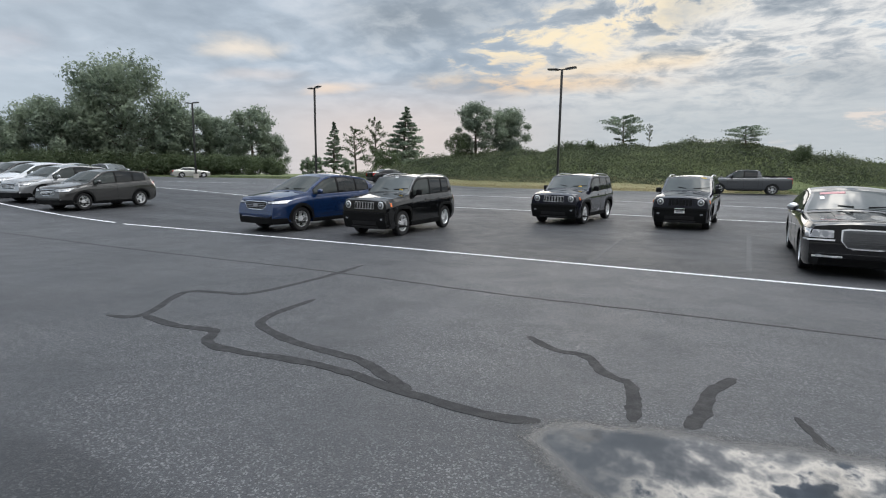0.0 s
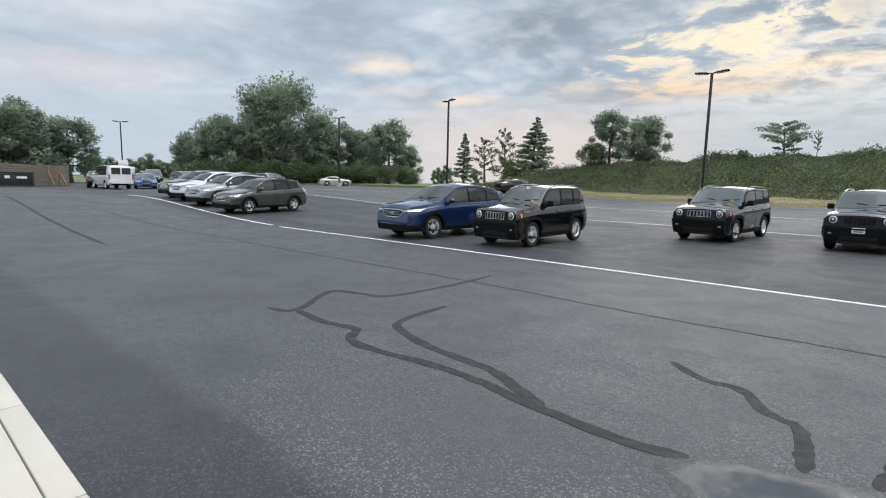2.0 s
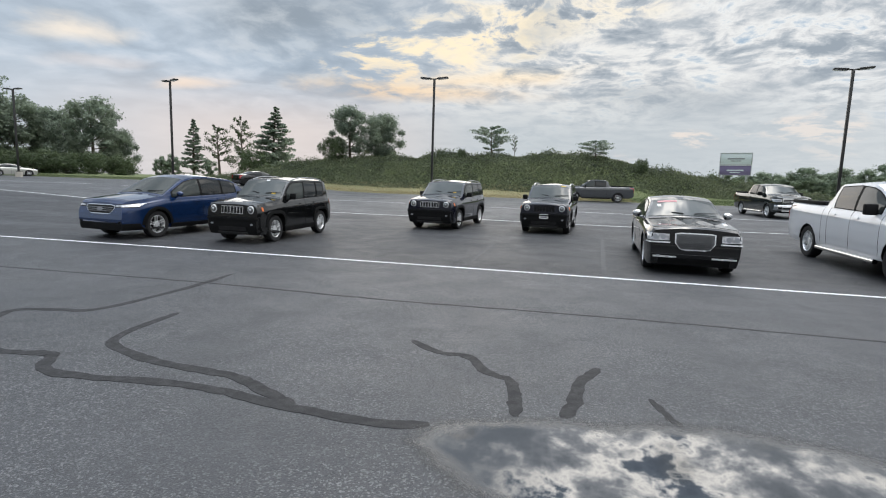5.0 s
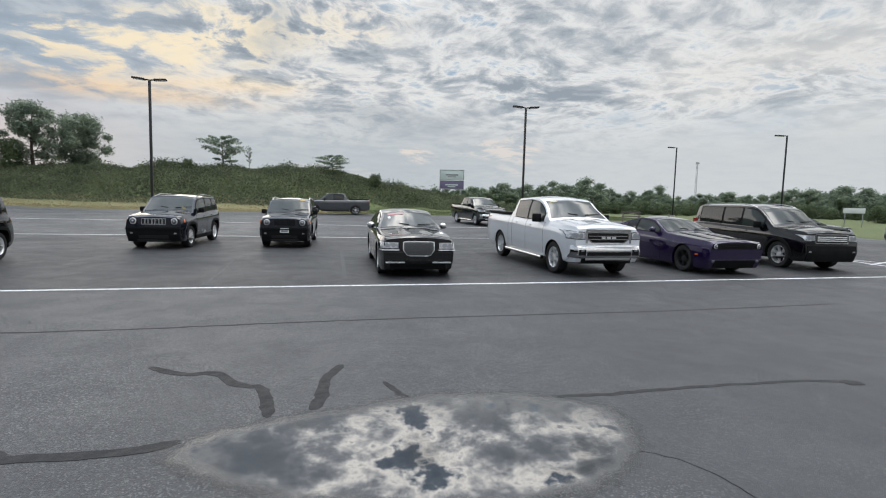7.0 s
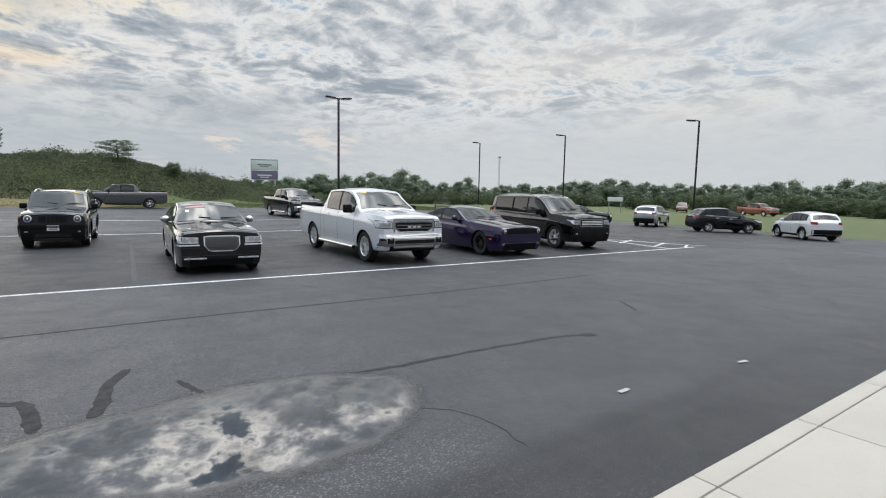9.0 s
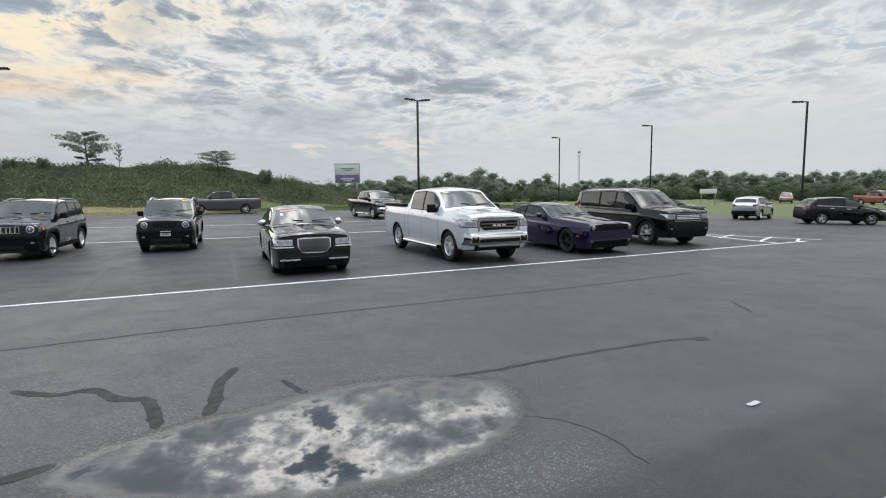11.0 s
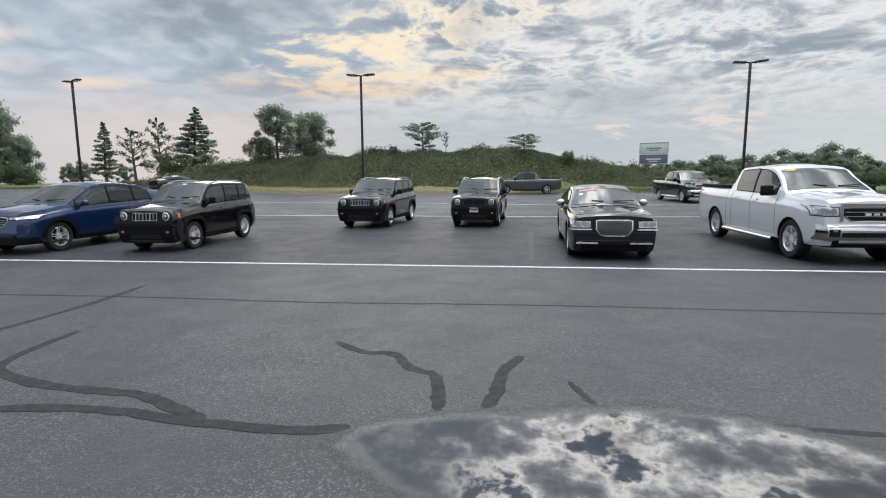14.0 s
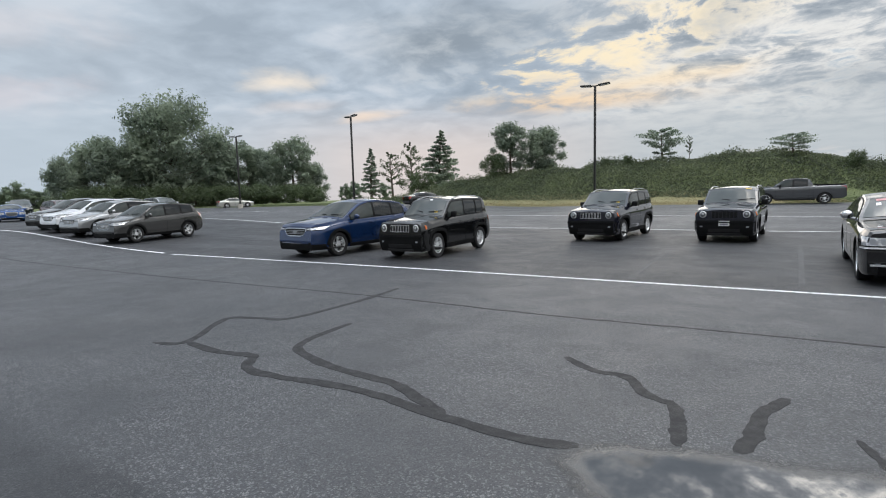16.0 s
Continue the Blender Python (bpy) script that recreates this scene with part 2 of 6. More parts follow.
def asphalt_build(k):
    c = k.n("ShaderNodeTexCoord").outputs["Object"]
    sep = k.n("ShaderNodeSeparateXYZ", {0: c})
    grit = k.noise(c, 75.0, 3.0, 0.7)
    grit2 = k.noise(c, 22.0, 4.0, 0.65)
    patch = k.noise(c, 0.35, 5.0, 0.6, 0.5)
    stretched = k.vmath("MULTIPLY", c, (0.10, 0.9, 1.0)).outputs[0]
    streak = k.noise(stretched, 0.9, 5.0, 0.6, 0.4)
    stain = k.noise(c, 1.6, 6.0, 0.65, 0.6)
    # newer sealcoat past the painted line and along the kerb, with a wandering edge
    wob = k.math("MULTIPLY", k.math("SUBTRACT", k.noise(c, 0.8, 3.0), 0.5), 0.8)
    yy = k.math("ADD", sep.outputs[1], wob)
    seal = k.math("MAXIMUM", k.range(yy, 9.0, 9.9), k.range(k.math("ADD", sep.outputs[1], k.math("MULTIPLY", wob, 0.5)), 1.62, 1.30))
    seal = k.math("MULTIPLY", seal, k.range(yy, 23.0, 21.0))
    tone = k.mix(patch, (0.0175, 0.0197, 0.0242), (0.042, 0.0455, 0.0525))
    # sealcoat tone, deepened further to take in the shade around parked cars
    tone = k.mix(k.math("MULTIPLY", seal, 0.92), tone, (0.0065, 0.0075, 0.0103))
    tone = k.mix(k.range(streak, 0.48, 0.72, 0.0, 0.50), tone, (0.072, 0.075, 0.082))
    tone = k.mix(k.range(stain, 0.55, 0.8, 0.0, 0.45), tone, (0.035, 0.036, 0.039))
    stone = k.n("ShaderNodeTexVoronoi", {"Vector": c, "Scale": 95.0}).outputs["Color"]
    stone = k.n("ShaderNodeSeparateColor", {0: stone}).outputs[0]
    fade = k.math("SUBTRACT", 1.0, k.math("MULTIPLY", seal, 0.65))
    fade = k.math("MULTIPLY", fade, k.range(k.math("ADD", sep.outputs[0], k.math("MULTIPLY", wob, 3.0)), 4.5, 1.0, 0.25, 1.0))
    light = k.math("MULTIPLY", k.range(stone, 0.70, 1.0), k.range(k.noise(c, 0.55, 4.0), 0.30, 0.62, 0.25, 1.0))
    # paler middle, darker ends: paving tone plus the sun's sheen put into colour
    tone = k.mix(k.math("MULTIPLY", fade, 0.30), tone, (0.072, 0.074, 0.078))
    ends = k.math("MAXIMUM", k.range(sep.outputs[0], 3.5, 7.0, 0.0, 0.62), k.range(sep.outputs[0], -1.8, -5.0, 0.0, 0.58))
    tone = k.mix(k.math("MULTIPLY", ends, k.range(yy, 10.2, 9.4)), tone, (0.026, 0.028, 0.032))
    tone = k.mix(k.math("MULTIPLY", light, k.math("MULTIPLY", fade, 0.62)), tone, (0.27, 0.272, 0.275))
    tone = k.mix(k.math("MULTIPLY", k.range(stone, 0.35, 0.0), k.math("MULTIPLY", fade, 0.75)), tone, (0.025, 0.025, 0.027))
    tone = k.mix(k.range(grit2, 0.45, 0.28, 0.0, 0.6), tone, (0.03, 0.03, 0.032))
    rough = k.range(k.math("ADD", k.math("MULTIPLY", stain, 0.5), k.math("MULTIPLY", patch, 0.5)), 0.35, 0.65, 0.60, 0.44)
    h = k.math("ADD", k.math("MULTIPLY", grit, 0.6), k.math("MULTIPLY", grit2, 0.4))
    return principled(k, Base_Color=tone, Roughness=rough, Specular_IOR_Level=0.55, Normal=bump(k, h, 0.9, 0.014))


def tar_build(k):
    c = k.n("ShaderNodeTexCoord").outputs["Object"]
    n = k.noise(c, 9.0, 5.0, 0.65)
    fine = k.noise(c, 90.0, 3.0, 0.7)
    base = k.mix(n, (0.012, 0.012, 0.013), (0.026, 0.026, 0.028))
    return principled(k, Base_Color=base, Roughness=k.range(n, 0.3, 0.7, 0.55, 0.8), Specular_IOR_Level=0.36, Normal=bump(k, fine, 0.4, 0.006))


def line_build(k):
    c = k.n("ShaderNodeTexCoord").outputs["Object"]
    worn = k.noise(c, 14.0, 6.0, 0.7)
    big = k.noise(c, 0.7, 3.0)
    base = k.mix(k.range(k.math("ADD", worn, k.math("MULTIPLY", big, 0.25)), 0.62, 0.80), (0.74, 0.75, 0.76), (0.25, 0.25, 0.25))
    return principled(k, Base_Color=base, Roughness=0.6, Normal=bump(k, worn, 0.3, 0.004))


def old_line_build(k):
    c = k.n("ShaderNodeTexCoord").outputs["Object"]
    worn = k.noise(c, 10.0, 6.0, 0.7)
    base = k.mix(k.range(worn, 0.35, 0.65), (0.028, 0.029, 0.032), (0.085, 0.086, 0.089))
    return principled(k, Base_Color=base, Roughness=0.6)


def concrete_build(k):
    c = k.n("ShaderNodeTexCoord").outputs["Object"]
    big, fine = k.noise(c, 1.3, 6.0, 0.6), k.noise(c, 60.0, 4.0, 0.65)
    base = k.mix(big, (0.39, 0.365, 0.325), (0.49, 0.46, 0.405))
    base = k.mix(k.range(fine, 0.55, 0.75, 0.0, 0.35), base, (0.30, 0.28, 0.25))
    return principled(k, Base_Color=base, Roughness=0.85, Normal=bump(k, fine, 0.35, 0.004))


def water_build(k):
    c = k.n("ShaderNodeTexCoord").outputs["Object"]
    ripple = k.noise(c, 3.0, 2.0)
    depth = k.n("ShaderNodeAttribute", attribute_name="depth").outputs["Fac"]
    grit = k.noise(c, 75.0, 3.0, 0.7)
    edge = k.math("ADD", k.math("MULTIPLY", k.math("SUBTRACT", k.noise(c, 6.0, 6.0, 0.65), 0.5), 0.9), k.math("MULTIPLY", k.math("SUBTRACT", grit, 0.5), 0.35))
    shore = k.math("ADD", depth, edge)
    wet = k.range(shore, 0.80, 1.25)
    seen = k.range(shore, 0.05, 1.0)
    silt = principled(k, Base_Color=k.mix(grit, (0.035, 0.036, 0.038), (0.10, 0.10, 0.10)), Roughness=k.range(shore, 0.2, 1.0, 0.42, 0.20), IOR=1.7, Normal=bump(k, grit, 0.30, 0.006))
    pool = principled(k, Base_Color=(0.008, 0.009, 0.010), Roughness=0.012, IOR=3.3, Normal=bump(k, ripple, 0.01, 0.01))
    both = k.n("ShaderNodeMixShader", {0: wet, 1: silt, 2: pool}).outputs[0]
    return k.n("ShaderNodeMixShader", {0: seen, 1: k.n("ShaderNodeBsdfTransparent").outputs[0], 2: both}).outputs[0]


def grass_ground_build(k):
    c = k.n("ShaderNodeTexCoord").outputs["Object"]
    sep = k.n("ShaderNodeSeparateXYZ", {0: c})
    big, fine = k.noise(c, 0.06, 5.0, 0.6), k.noise(c, 2.5, 6.0, 0.7)
    base = k.mix(fine, (0.058, 0.080, 0.028), (0.145, 0.165, 0.062))
    dry = k.mix(fine, (0.20, 0.17, 0.09), (0.34, 0.29, 0.16))
    band = k.math("MULTIPLY", k.range(sep.outputs[1], 54.0, 51.0), k.math("MULTIPLY", k.range(sep.outputs[0], -36.0, -26.0), k.range(sep.outputs[0], 9.0, 3.0)))
    band = k.math("MULTIPLY", band, k.range(fine, 0.3, 0.6, 0.6, 1.0))
    base = k.mix(k.math("MULTIPLY", band, 0.8), base, dry)
    base = k.mix(k.range(big, 0.4, 0.7, 0.0, 0.5), base, (0.055, 0.085, 0.026))
    return principled(k, Base_Color=base, Roughness=0.9, Normal=bump(k, fine, 0.8, 0.08))


def leaf_build(lo, hi, single=0.45):
    def build(k):
        r = k.n("ShaderNodeNewGeometry").outputs["Random Per Island"]
        c = k.n("ShaderNodeTexCoord").outputs["Object"]
        # patches of tone; on tree crowns they also paint lit and shaded lobes
        n = k.range(k.noise(c, 0.22, 5.0, 0.6), 0.3, 0.7)
        base = k.mix(k.math("ADD", k.math("MULTIPLY", r, single), k.math("MULTIPLY", n, 1.0 - single)), lo, hi)
        a = principled(k, Base_Color=base, Roughness=0.6)
        b = k.n("ShaderNodeBsdfTranslucent", {"Color": base}).outputs[0]
        return k.n("ShaderNodeMixShader", {0: 0.5, 1: a, 2: b}).outputs[0]
    return build


def bark_build(k):
    c = k.n("ShaderNodeTexCoord").outputs["Object"]
    n = k.noise(k.vmath("MULTIPLY", c, (1, 1, 0.2)).outputs[0], 8.0, 5.0, 0.7)
    return principled(k, Base_Color=k.mix(n, (0.045, 0.036, 0.028), (0.15, 0.125, 0.10)), Roughness=0.9, Normal=bump(k, n, 0.6, 0.03))


def planks_build(k):
    c = k.n("ShaderNodeTexCoord").outputs["Object"]
    r = k.n("ShaderNodeObjectInfo").outputs["Random"]
    grain = k.noise(k.vmath("MULTIPLY", c, (0.4, 0.4, 8)).outputs[0], 5.0, 5.0, 0.65)
    base = k.mix(grain, (0.10, 0.085, 0.07), (0.24, 0.205, 0.17))
    base = k.mix(k.math("MULTIPLY", r, 0.4), base, (0.16, 0.15, 0.14))
    return principled(k, Base_Color=base, Roughness=0.8, Normal=bump(k, grain, 0.3, 0.004))


def glass_build(k):
    c = k.n("ShaderNodeTexCoord").outputs["Object"]
    n = k.noise(c, 3.0, 4.0)
    return principled(k, Base_Color=k.mix(n, (0.010, 0.012, 0.013), (0.026, 0.029, 0.030)), Roughness=0.02, IOR=1.5)


def light_glass_build(k):
    c = k.n("ShaderNodeTexCoord").outputs["Object"]
    n = k.noise(c, 2.0, 4.0)
    return principled(k, Base_Color=k.mix(n, (0.026, 0.032, 0.031), (0.060, 0.069, 0.066)), Roughness=0.03, IOR=1.5)


def lamp_glass_build(k):
    c = k.n("ShaderNodeTexCoord").outputs["Object"]
    n = k.noise(c, 13.0, 2.0)
    return principled(k, Base_Color=k.mix(k.range(n, 0.35, 0.65), (0.42, 0.43, 0.45), (0.82, 0.83, 0.85)), Roughness=0.12, Metallic=0.35, Coat_Weight=1.0, Coat_Roughness=0.02)


M = {
    "asphalt": material("asphalt", asphalt_build), "tar": material("tar", tar_build), "line": material("line_paint", line_build),
    "old_line": material("old_line_paint", old_line_build), "concrete": material("concrete", concrete_build), "water": material("water", water_build),
    "grass": material("grass_ground", grass_ground_build), "bark": material("bark", bark_build), "planks": material("planks", planks_build),
    "glass": material("tinted_glass", glass_build), "windshield": material("windshield_glass", light_glass_build), "lamp": material("lamp_glass", lamp_glass_build),
    # tree leaf colours lightened beyond real foliage, with distance haze put into them
    "leaf_hazed": material("leaf_hazed", leaf_build((0.115, 0.155, 0.12), (0.33, 0.385, 0.28), 0.30)),
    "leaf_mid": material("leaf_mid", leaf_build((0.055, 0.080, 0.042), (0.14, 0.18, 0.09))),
    "leaf_far_hazed": material("leaf_far_hazed", leaf_build((0.12, 0.165, 0.115), (0.30, 0.36, 0.24), 0.25)),
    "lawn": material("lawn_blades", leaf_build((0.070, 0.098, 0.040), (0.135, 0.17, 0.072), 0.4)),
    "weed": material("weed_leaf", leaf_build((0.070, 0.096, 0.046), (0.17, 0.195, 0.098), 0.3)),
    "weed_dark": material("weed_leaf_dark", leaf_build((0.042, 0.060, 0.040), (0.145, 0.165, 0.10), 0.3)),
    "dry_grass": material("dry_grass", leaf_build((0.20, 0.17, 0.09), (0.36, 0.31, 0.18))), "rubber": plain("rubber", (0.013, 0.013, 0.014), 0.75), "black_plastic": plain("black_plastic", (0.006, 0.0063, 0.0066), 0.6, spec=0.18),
    "lamp_ring": plain("lamp_ring", (0.85, 0.86, 0.88), 0.15, 0.0, 1.0), "chrome": plain("chrome", (0.68, 0.685, 0.69), 0.06, 1.0), "alloy": plain("alloy", (0.86, 0.87, 0.88), 0.25, 0.45),
    "lens_dark": plain("lens_dark", (0.10, 0.105, 0.11), 0.08, 0.0, 1.0), "dark_alloy": plain("dark_alloy", (0.03, 0.03, 0.033), 0.35, 0.5), "pole": plain("pole_paint", (0.035, 0.034, 0.033), 0.45, 0.3),
    "red_lamp": plain("red_lamp", (0.32, 0.015, 0.012), 0.12, 0.0, 1.0), "amber": plain("amber_lamp", (0.75, 0.16, 0.02), 0.2, 0.0, 1.0),
    "yellow": plain("yellow_sticker", (0.80, 0.55, 0.08), 0.5), "pink": plain("red_sticker", (0.55, 0.27, 0.28), 0.5),
    "white_card": plain("white_card", (0.78, 0.78, 0.78), 0.5), "mesh_grey": plain("mesh_grey", (0.11, 0.113, 0.117), 0.4, 0.5), "grey_bar": plain("grey_bar", (0.22, 0.23, 0.25), 0.5),
    "sign_white": plain("sign_white", (0.60, 0.66, 0.68), 0.45), "sign_purple": plain("sign_purple", (0.16, 0.13, 0.24), 0.45),
    "old_paper": plain("old_paper", (0.42, 0.43, 0.44), 0.8), "steel": plain("galvanised_steel", (0.42, 0.43, 0.44), 0.4, 0.8), "dumpster": plain("dumpster_paint", (0.02, 0.022, 0.025), 0.55),
    "wall_panel": plain("wall_panel", (0.24, 0.245, 0.25), 0.7, 0.0, 0.0, 0.10, 1.0), "raw_wood": plain("raw_wood", (0.22, 0.15, 0.09), 0.8), "rust_red": plain("machine_red", (0.38, 0.10, 0.06), 0.55),
}
PAINT = {
    "black": car_paint("paint_black", (0.0025, 0.0025, 0.003)), "jeep_black": car_paint("paint_jeep_black", (0.005, 0.0055, 0.006)),
    "navy_black": car_paint("paint_navy_black", (0.006, 0.0075, 0.015)), "jeep_slate": car_paint("paint_slate", (0.010, 0.011, 0.019)),
    "blue": car_paint("paint_blue", (0.008, 0.028, 0.092), 0.25), "grey": car_paint("paint_grey", (0.06, 0.06, 0.058), 0.4),
    "white": car_paint("paint_white", (0.72, 0.74, 0.775), 0.0), "purple": car_paint("paint_purple", (0.016, 0.007, 0.046), 0.15),
    "silver": car_paint("paint_silver", (0.40, 0.41, 0.42), 0.6), "champagne": car_paint("paint_champagne", (0.55, 0.55, 0.50), 0.5),
    "dark_grey": car_paint("paint_dark_grey", (0.085, 0.09, 0.096), 0.4), "maroon": car_paint("paint_maroon", (0.07, 0.022, 0.02), 0.4),
    "dark_green": car_paint("paint_black_green", (0.015, 0.022, 0.020), 0.3), "faded_red": car_paint("paint_faded_red", (0.30, 0.085, 0.055)), "mid_blue": car_paint("paint_mid_blue", (0.05, 0.13, 0.36), 0.4),
}


# ---- mesh helpers ----
def mesh_object(name, verts, faces, mat, parent=None, label="", sharp=35, smooth=True):
    me = bpy.data.meshes.new(name)
    me.from_pydata([tuple(v) for v in verts], [], faces)
    me.validate()
    bm = bmesh.new()
    bm.from_mesh(me)
    bmesh.ops.recalc_face_normals(bm, faces=bm.faces)
    bm.to_mesh(me)
    bm.free()
    if smooth:
        me.shade_smooth()
        me.set_sharp_from_angle(angle=radians(sharp))
    me.materials.append(mat)
    ob = new(name, me)
    if parent is not None:
        ob.parent = parent
    if label:
        tagged(ob, label)
    return ob


def raw_object(name, verts, faces, mat, parent=None):
    me = bpy.data.meshes.new(name)
    me.from_pydata(verts, [], faces)
    me.materials.append(mat)
    ob = new(name, me)
    if parent is not None:
        ob.parent = parent
    return ob


def part(name, bm, mat, parent, label="", sharp=35):
    me = bpy.data.meshes.new(name)
    bmesh.ops.recalc_face_normals(bm, faces=bm.faces)
    bm.to_mesh(me)
    bm.free()
    me.shade_smooth()
    me.set_sharp_from_angle(angle=radians(sharp))
    me.materials.append(mat)
    ob = new(name, me)
    ob.parent = parent
    if label:
        tagged(ob, label)
    return ob


def box(bm, lo, hi, bevel=0.0, m=None):
    """A box from corner to corner, bevelled."""
    c = [(a + b) / 2 for a, b in zip(lo, hi)]
    s = [abs(b - a) for a, b in zip(lo, hi)]
    made = bmesh.ops.create_cube(bm, size=1.0, matrix=(m or Matrix()) @ Matrix.Translation(c) @ Matrix.Diagonal((*s, 1)))
    if bevel:
        edges = list({e for v in made["verts"] for e in v.link_edges})
        bmesh.ops.bevel(bm, geom=edges, offset=bevel, segments=2, affect="EDGES", profile=0.5)
    return bm


def tube(bm, a, b, ra, rb, seg=8):
    a, b = Vector(a), Vector(b)
    q = (b - a).to_track_quat("Z", "Y").to_matrix().to_4x4()
    bmesh.ops.create_cone(bm, cap_ends=True, segments=seg, radius1=ra, radius2=rb, depth=(b - a).length,
                          matrix=Matrix.Translation((a + b) / 2) @ q)
    return bm


def smooth_step(a, b, x):
    u = min(1.0, max(0.0, (x - a) / (b - a)))
    return u * u * (3 - 2 * u)


def curve(points, x):
    """Piecewise linear value through (x, value) points."""
    if x <= points[0][0]:
        return points[0][1]
    for (xa, va), (xb, vb) in zip(points, points[1:]):
        if x <= xb:
            return va + (vb - va) * (x - xa) / (xb - xa)
    return points[-1][1]


def lot_height(x, y):
    """The paved lot's fall: it rises towards the back and the far left end, and drops a little to the right."""
    y = min(y, 46.5)
    return 0.5 * smooth_step(-17, -34, x) - 0.25 * smooth_step(18, 38, x) + 0.0145 * max(0.0, y - 10.5)


def land_height(x, y):
    """Lawn, mound and fields round the lot."""
    z = lot_height(x, min(y, 46.5))
    if y > 46.5:
        z += 0.03 * min(y - 46.5, 6)
        az = math.degrees(math.atan2(x, max(y, 1)))
        crest = curve([(-36, 0.2), (-31, 1.6), (-26, 3.0), (-15, 3.8), (-3, 4.3), (4, 4.05), (9, 3.0), (15, 1.9), (20, 1.0), (26, 0.2)], az)
        crest *= 1.0 + 0.10 * noise.noise((x * 0.11, y * 0.11, 3)) + 0.05 * noise.noise((x * 0.4, y * 0.4, 8))
        z += crest * smooth_step(50.0 + 4.5 * smooth_step(0, 9, x), 61.0 + 3.0 * smooth_step(0, 9, x), y) * (1 - 0.75 * smooth_step(67, 88, y))
    far = math.hypot(x, y)
    return z + smooth_step(90, 400, far) * 0.6 * noise.noise((x * 0.01, y * 0.01, 0))


# ---- ground and paving ----
def steps(*spans):
    out = []
    for a, b, n in spans:
        out += [a + (b - a) * i / n for i in range(n)]
    return out + [spans[-1][1]]


def sheet(name, xs, ys, height, mat):
    verts = [(x, y, height(x, y)) for y in ys for x in xs]
    n = len(xs)
    faces = [(j * n + i, j * n + i + 1, (j + 1) * n + i + 1, (j + 1) * n + i) for j in range(len(ys) - 1) for i in range(n - 1)]
    return mesh_object(name, verts, faces, mat, sharp=180)


LOT = (-100.0, 38.5, 0.54, 46.5)


def ground_height(x, y):
    inside = LOT[0] - 0.4 < x < LOT[1] + 0.4 and -6 < y < LOT[3] + 0.2
    return (lot_height(x, y) - 0.25) if inside else land_height(x, y) - 0.02


gx = steps((-1500, -300, 8), (-300, -101, 20), (-101, -99, 2), (-99, 36, 110), (36, 40, 8), (40, 120, 40), (120, 300, 20), (300, 1500, 8))
gy = steps((-1500, -100, 8), (-100, -7, 10), (-7, 46, 30), (46, 47.2, 4), (47.2, 90, 60), (90, 300, 24), (300, 1500, 8))
tagged(sheet("ground", gx, gy, ground_height, M["grass"]), "grass and dry lawn round the paved lot", "ground", kind="structure")

lx = steps((LOT[0], -40, 40), (-40, -10, 60), (-10, 20, 30), (20, LOT[1], 30))
ly = steps((LOT[2], 12, 12), (12, LOT[3], 60))
tagged(sheet("pavement", lx, ly, lot_height, M["asphalt"]), "grey weathered asphalt parking lot with darker sealcoat", "asphalt", kind="structure")
# edge of the paving
for nm, pts in (("trim_back", [(x, LOT[3]) for x in lx]), ("trim_right", [(LOT[1], y) for y in ly])):
    verts, faces = [], []
    for i, (x, y) in enumerate(pts):
        verts += [(x, y, lot_height(x, y)), (x, y, lot_height(x, y) - 0.3)]
        if i:
            faces.append((2 * i - 2, 2 * i - 1, 2 * i + 1, 2 * i))
    tagged(mesh_object(nm, verts, faces, M["asphalt"]), "broken edge of the asphalt", "paving edge", kind="structure")


def ribbon(name, pts, width, mat, lift=0.004, jitter=0.0, seed=0, label="", category="", cuts=8, kind="structure"):
    """A flat strip with a little thickness that follows the paving along a polyline, smoothed."""
    rnd = random.Random(seed)
    P = [Vector((x, y, 0)) for x, y in pts]
    fine = []
    for i in range(len(P) - 1):
        a, b = P[max(0, i - 1)], P[i]
        c, d = P[i + 1], P[min(len(P) - 1, i + 2)]
        for s in range(cuts):
            t = s / cuts
            fine.append(0.5 * ((2 * b) + (c - a) * t + (2 * a - 5 * b + 4 * c - d) * t * t + (3 * b - a - 3 * c + d) * t ** 3))
    fine.append(P[-1])
    verts, faces = [], []
    for i, p in enumerate(fine):
        q = fine[min(i + 1, len(fine) - 1)] - fine[max(i - 1, 0)]
        side = Vector((-q.y, q.x, 0)).normalized()
        w = width / 2 * (1 + jitter * noise.noise((i * 0.37, seed * 3.1, 0)) + jitter * 0.5 * noise.noise((i * 0.9, seed * 7.7, 3)) + jitter * 0.12 * rnd.uniform(-1, 1))
        if jitter:
            w *= min(1.0, 0.35 + 0.25 * min(i, len(fine) - 1 - i))
            p = p + side * jitter * (0.012 * rnd.uniform(-1, 1) + 0.05 * noise.noise((i * 0.5, seed * 5.3, 9)))
        for s in (-1, 1):
            v = p + side * s * w
            z = lot_height(v.x, v.y)
            verts += [(v.x, v.y, z + lift), (v.x + side.x * s * 0.004, v.y + side.y * s * 0.004, z - 0.004)]
        if i:
            k = 4 * i
            faces += [(k - 4, k - 2, k + 2, k), (k - 3, k - 4, k, k + 1), (k - 2, k - 1, k + 3, k + 2)]
    return tagged(mesh_object(name, verts, faces, mat), label, category, kind=kind)


